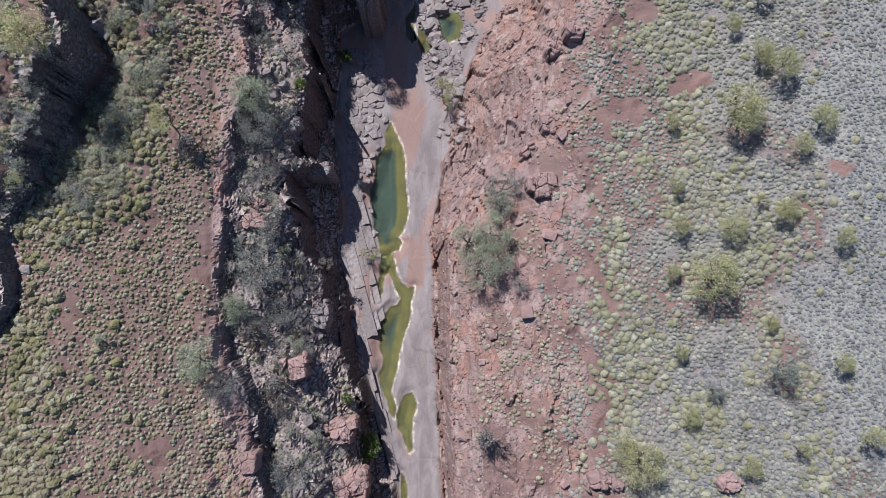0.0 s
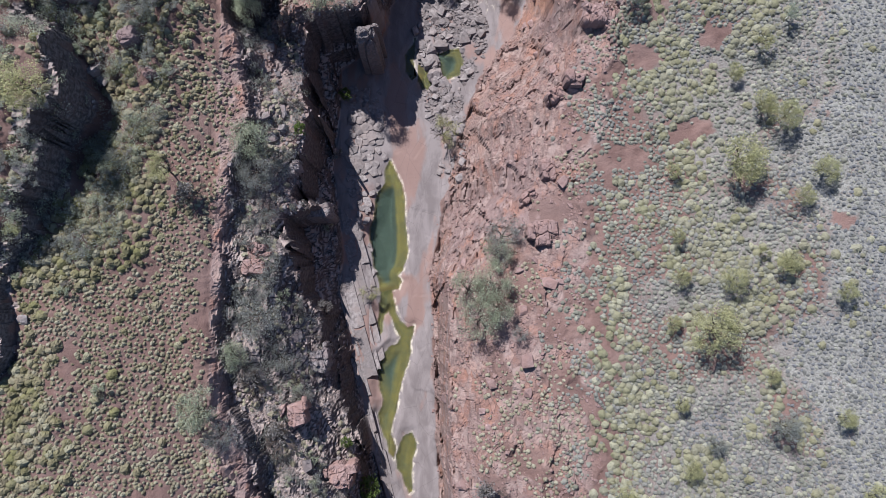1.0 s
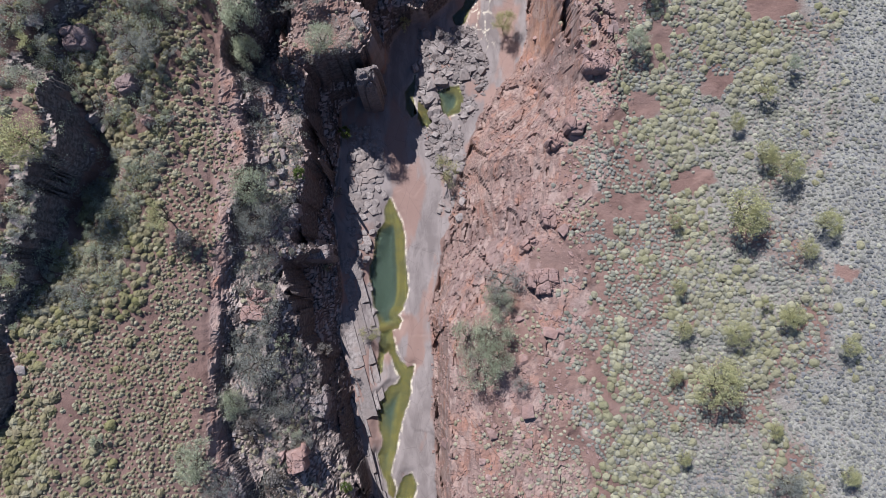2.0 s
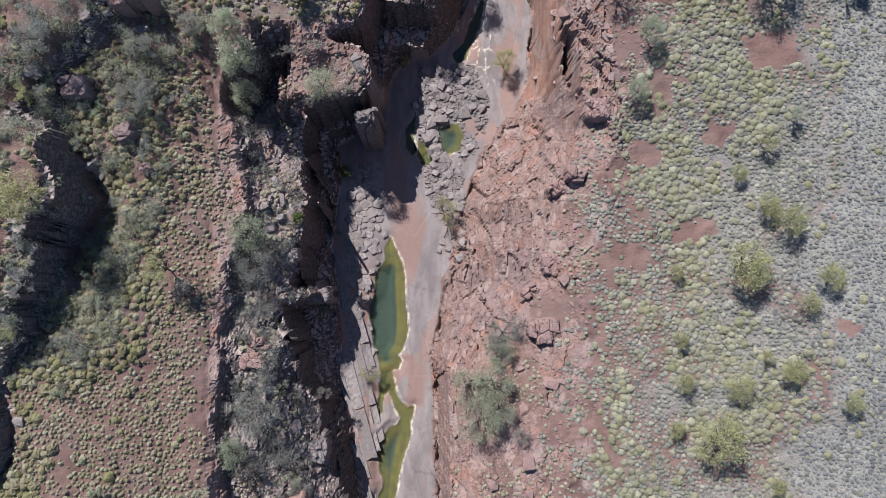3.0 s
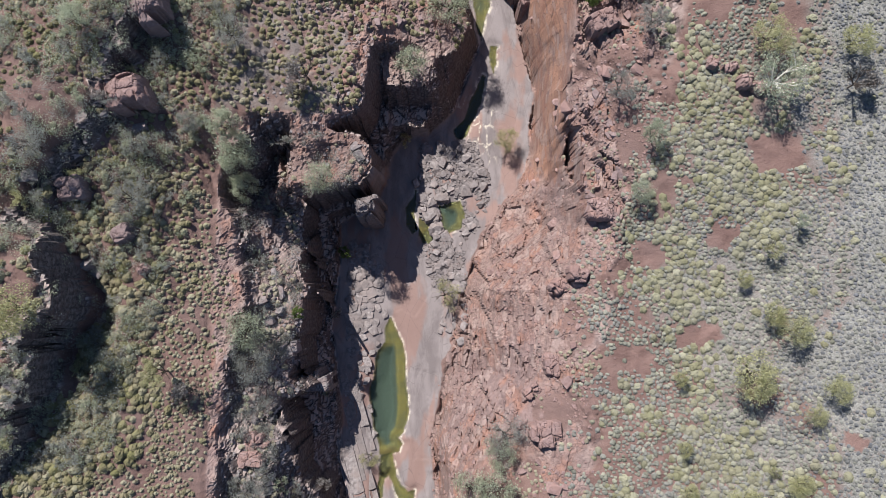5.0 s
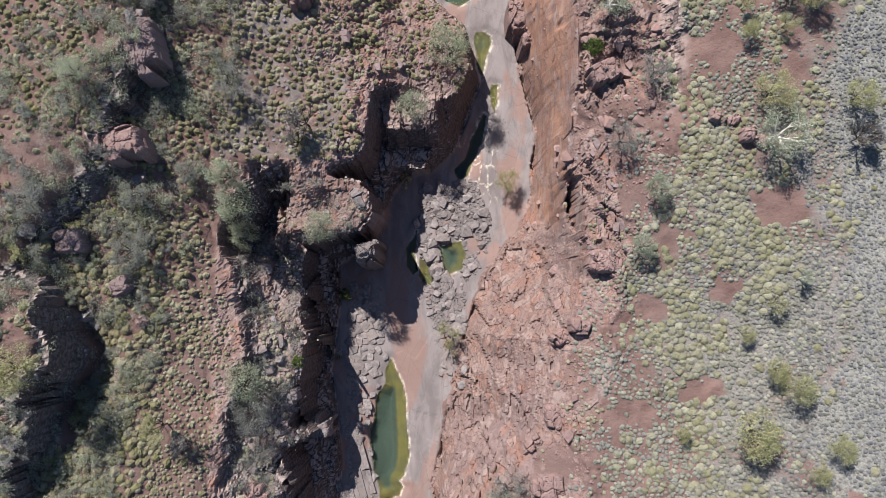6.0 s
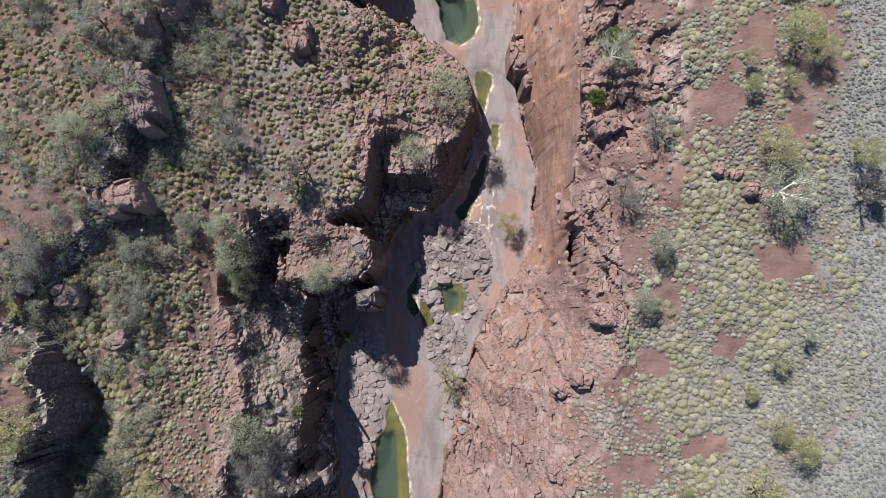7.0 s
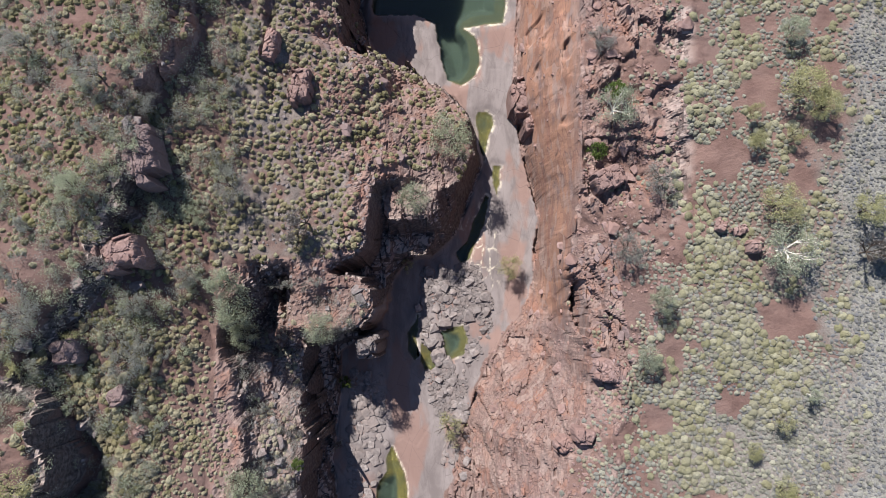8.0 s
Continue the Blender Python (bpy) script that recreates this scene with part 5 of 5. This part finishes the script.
def plant(name, kind, seed, label, category, clumps, leaves, length, bark=None, twigs=0, flat=0.55, split=True):
    """A plant one metre in radius and one high: trunk with limbs, and a crown of leaf clumps."""
    rng = np.random.default_rng(seed)
    top = new(name)
    wood = bmesh.new()
    fork = Vector((rng.uniform(-0.08, 0.08), rng.uniform(-0.08, 0.08), rng.uniform(0.22, 0.32)))
    tube(wood, Vector((0, 0, -0.08)), fork, 0.055, 0.04, 6)
    tips = []
    limbs = 5
    if split:
        stem = part("trunk", wood, bark or BARK, top, "pale bare trunk" if bark else "")
    for k in range(limbs):
        if split:
            wood = bmesh.new()
        a = 2 * math.pi * (k + rng.uniform(-0.35, 0.35)) / limbs
        reach = rng.uniform(0.35, 0.62)
        elbow = fork + Vector((math.cos(a) * reach * 0.5, math.sin(a) * reach * 0.5, rng.uniform(0.12, 0.26)))
        tube(wood, fork, elbow, 0.032, 0.022)
        for j in range(3 + twigs):
            b = a + rng.uniform(-0.8, 0.8)
            tip = elbow + Vector((math.cos(b) * rng.uniform(0.15, 0.5), math.sin(b) * rng.uniform(0.15, 0.5), rng.uniform(0.05, 0.36)))
            tube(wood, elbow, tip, 0.018, 0.006, 4)
            tips.append(tip)
            for i in range(twigs):
                end = tip + Vector((rng.normal(0, 0.17), rng.normal(0, 0.17), rng.uniform(-0.04, 0.16)))
                tube(wood, tip, end, 0.008, 0.003, 3)
                tips.append(end)
        if split:
            part("limb", wood, bark or BARK, stem)
    if not split:
        part("trunk", wood, bark or BARK, top)
    pts = [tuple(t) for t in tips[:clumps]]
    lobes = rng.uniform(0.72, 1.08, 7)
    while len(pts) < clumps:
        a, q = rng.uniform(0, 2 * math.pi), math.sqrt(rng.uniform(0, 1))
        edge = lobes[int(a / (2 * math.pi) * 7) % 7]
        pts.append((math.cos(a) * q * 0.86 * edge, math.sin(a) * q * 0.86 * edge, 0.40 + flat * math.sqrt(max(0.0, 1 - q * q)) * rng.uniform(0.55, 1.0)))
    v, q = leaf_cloud(pts, leaves, length, 0.105, rng)
    me = sheet_mesh("crown", v, q, sharp=True)
    me.materials.append(LEAF[kind])
    crown = new("crown", me)
    crown.parent = top
    tagged(top, label, category)
    return top


# x, y, crown radius, height
YELLOW_TREES = [(30.7, 13.5, 0.9, 2.0), (27.8, -1.7, 0.7, 1.6), (32.5, -4.9, 0.9, 2.0), (15.7, -12.6, 1.3, 2.2), (20.5, 10.4, 0.8, 1.7), (26.5, 51.1, 0.9, 2.0), (31.8, 53.9, 1.4, 3.0), (7.1, 41.4, 1.4, 3.8), (25.6, 16.6, 2.26, 4.0), (29.3, 20.4, 1.31, 3.0), (32.2, 15.7, 1.17, 2.5), (27.8, 21.8, 1.19, 2.5), (22.9, 2.2, 2.13, 4.0), (24.8, 6.5, 1.29, 2.5), (29.0, 7.9, 1.18, 2.4), (20.7, 6.7, 0.88, 2.0),
                (20.5, 16.2, 0.74, 1.8), (20.0, 2.7, 0.79, 1.8), (17.0, -13.8, 1.96, 3.2), (25.6, -13.7, 0.96, 2.0), (20.5, -4.3, 0.74, 1.6), (21.2, -9.8, 0.88, 1.8), (33.3, 5.4, 0.83, 2.0), (25.9, 24.8, 0.87, 2.0),
                (28.3, 45.6, 1.79, 3.0), (30.2, 55.5, 2.07, 3.6), (-34.7, 22.1, 2.21, 4.5), (35.3, 45.0, 1.4, 3.0)]
GREEN_TREES = [(-18.9, 20.2, 2.4, 4.0), (-22.4, -5.3, 2.37, 3.5), (-19.7, 36.8, 2.3, 8.6), (-12.1, 34.9, 1.99, 4.5), (-20.2, 39.2, 1.7, 6.0), (-19.9, 34.4, 1.7, 7.0), (-3.5, 48.2, 2.07, 3.5), (0.5, 54.9, 3.0, 4.5),
               (18.5, 37.6, 1.45, 3.2), (17.4, 32.5, 1.38, 2.8), (-20.1, -0.5, 1.66, 2.5), (-31.4, 47.0, 1.58, 3.0), (29.8, 60.6, 1.49, 3.0)]
PALE_TREES = [(2.4, 5.6, 2.5, 3.6), (4.5, 6.4, 2.4, 3.4), (3.3, 3.0, 2.4, 3.6), (5.0, 4.0, 2.0, 3.0), (5.2, 9.2, 2.0, 2.8)]
WHITE_TREES = [(14.9, 54.3, 2.28, 4.0), (28.4, 41.7, 2.69, 4.5), (30.4, 29.6, 0.8, 2.2)]
GREY_SHRUBS = [(-16.2, -0.8, 2.0, 2.4), (-14.2, -4.8, 1.5, 2.0), (-17.2, 6.4, 1.8, 2.6), (5.6, 10.7, 2.23, 3.0), (-18.1, 17.2, 2.18, 3.0), (-17.9, 3.5, 2.94, 4.0), (-20.4, -7.7, 1.78, 3.0), (-14.6, -16.4, 2.6, 3.0), (27.8, -5.5, 1.6, 3.2), (23.0, -7.4, 0.97, 2.0), (7.0, 1.6, 0.93, 1.6),
               (18.8, 48.1, 1.81, 3.0), (15.8, 42.0, 1.84, 3.2), (13.8, 60.9, 1.49, 2.6), (-36.6, 59.4, 1.5, 3.0), (-20.3, 48.3, 2.09, 3.0), (-27.2, 55.0, 1.49, 3.0), (-30.2, 56.9, 1.78, 3.0), (-35.0, 36.2, 1.92, 3.0),
               (-28.3, 32.1, 2.14, 3.0), (-23.9, 39.7, 1.34, 2.5)]
FRESH_SHRUBS = [(-11.4, 28.6, 0.83, 2.2), (-14.4, 21.9, 0.76, 1.8), (-8.3, -15.5, 1.69, 3.0), (-10.0, -9.9, 0.72, 1.6), (15.1, 56.0, 1.08, 2.4), (13.8, 51.2, 1.01, 1.6)]
THIN_TREES = [(0.0, 23.5, 1.76, 4.0), (-25.5, 16.5, 1.41, 4.0), (-8.3, 5.8, 1.15, 2.2), (-4.8, 41.6, 0.89, 2.2), (26.2, 53.4, 0.85, 2.4), (29.7, 51.7, 0.85, 2.2), (28.0, 27.5, 0.97, 2.0),
              (29.4, -12.0, 0.76, 1.8), (27.4, 8.7, 0.58, 1.6), (34.2, -10.9, 1.1, 2.4)]
DEAD_SHRUBS = [(-15.8, -9.1, 2.36, 2.5), (4.3, -12.4, 1.74, 2.6), (-13.5, 45.1, 1.95, 3.0), (-18.3, -3.5, 1.87, 2.5), (-23.2, 14.8, 1.56, 2.4), (-14.2, 43.2, 1.29, 2.4), (35.3, 41.5, 1.58, 3.5)]


def build_plants():
    kinds = (
        (YELLOW_TREES, "tree", "yellow", "small spreading tree with a yellow-green crown in spinifex", "tree", 64, 56, 0.064, None, 0),
        (GREEN_TREES, "tree", "green", "grey-green rounded tree among rocks", "tree", 66, 56, 0.062, None, 0),
        (PALE_TREES, "shrub", "pale", "dense pale green shrub on the red slope", "shrub", 44, 64, 0.060, None, 0),
        (WHITE_TREES, "gum_tree", "green", "grey-green gum tree with bare white limbs", "tree", 56, 50, 0.062, WHITE_BARK, 1),
        (GREY_SHRUBS, "shrub", "grey", "silver-grey shrub with fine pale foliage", "shrub", 60, 52, 0.058, None, 1),
        (FRESH_SHRUBS, "shrub", "bright", "fresh green shrub on the rocks", "shrub", 40, 34, 0.16, None, 0),
        (THIN_TREES, "tree", "yellow", "thin open tree with a sparse olive crown", "tree", 44, 40, 0.070, None, 2),
        (DEAD_SHRUBS, "shrub", "bare", "leafless grey shrub with a mesh of fine twigs", "shrub", 40, 16, 0.13, None, 5),
    )
    for k, (places, name, kind, label, category, clumps, leaves, length, bark, twigs) in enumerate(kinds):
        masters = [plant(name, kind, 900 + 10 * k + v, label, category, clumps, leaves, length, bark, twigs) for v in range(min(3, len(places)))]
        rng = random.Random(40 + k)
        for i, (x, y, r, h) in enumerate(places):
            r = r * (1.16 if kind == "yellow" else 1.0)
            m = placed(x, y, float(ground_at(x, y)), r, r, h, rng.uniform(0, 360))
            if i < len(masters):
                masters[i].matrix_basis = m
            else:
                copy_thing(masters[i % len(masters)], Matrix.Identity(4)).matrix_basis = m


build_plants()


def build_scrub():
    """Low grey and green bushes of the western high ground and the benches."""
    rng = random.Random(61)
    masters = [plant("bush", kind, 990 + k, text, "bush", 24, 28, 0.125, None, 1, 0.5, False)
               for k, (kind, text) in enumerate((("grey", "low silver-grey bush on stony ground"), ("green", "low grey-green bush on stony ground"), ("bare", "low dry twiggy bush on stony ground"), ("yellow", "low olive bush on stony ground")))]
    n = 0
    while n < 285:
        x, y = rng.uniform(-42, -12), rng.uniform(-18, 74)
        west = x < float(along(MESA_W, y, 1)) + 7 and y > 5
        high = y > 26 and x < -24
        bench = float(along(FOOT_RIM_W, y, 1)) < x < float(along(EDGE_W, y, 1)) - 0.6 and y < 40
        chance = 0.85 if high else 0.8 if west else 0.85 if bench else 0.02
        if rng.random() > chance:
            continue
        r = rng.uniform(0.45, 1.1)
        m = placed(x, y, float(ground_at(x, y)) - 0.05, r, r, r * rng.uniform(0.9, 1.4), rng.uniform(0, 360))
        k = rng.choice((0, 0, 0, 1, 1, 2, 3)) if not bench else rng.choice((0, 0, 0, 1, 2, 2))
        if n < 4:
            masters[n].matrix_basis = m
        else:
            copy_thing(masters[k], Matrix.Identity(4)).matrix_basis = m
        n += 1


build_scrub()


def build_low_scrub():
    """The thicket between the bushes, too many small plants to count."""
    rng = np.random.default_rng(71)
    pts = []
    while len(pts) < 1700:
        x, y = rng.uniform(-42, -20), rng.uniform(8, 74)
        d = x - float(along(MESA_W, y, 1))
        if not (d < 7.5 and (y > 25 or d > -1)) or vnoise(np.array([x / 2.2]), np.array([y / 2.2]), 331)[0] < rng.uniform(0.25, 0.7):
            continue
        pts.append((x, y, float(ground_at(x, y)) + rng.uniform(0.2, 0.95)))
    bench = []
    while len(bench) < 330:
        y = rng.uniform(-18, 38)
        x = rng.uniform(float(along(RIM_W, y, 1)) + 0.3, float(along(EDGE_W, y, 1)) - 0.5)
        if vnoise(np.array([x / 2.5]), np.array([y / 2.5]), 341)[0] > rng.uniform(0.25, 0.7):
            bench.append((x, y, float(ground_at(x, y)) + rng.uniform(0.15, 0.6)))
    v, q = leaf_cloud(bench, 150, 0.13, 0.33, rng, 0.3)
    me = sheet_mesh("bench_scrub", v, q, sharp=True)
    me.materials.append(LEAF["grey"])
    tagged(new("bench_scrub", me), "pale grey twiggy scrub over the rock benches", "scrub", kind="stuff")
    for name, kind, some, label in (("low_scrub_grey", "grey", pts[::2], "thicket of low silver-grey scrub"), ("low_scrub_green", "green", pts[1::2], "thicket of low grey-green scrub")):
        v, q = leaf_cloud(some, 80, 0.15, 0.30, rng, 0.40)
        me = sheet_mesh(name, v, q, sharp=True)
        me.materials.append(LEAF[kind])
        tagged(new(name, me), label, "scrub", kind="stuff")


build_low_scrub()
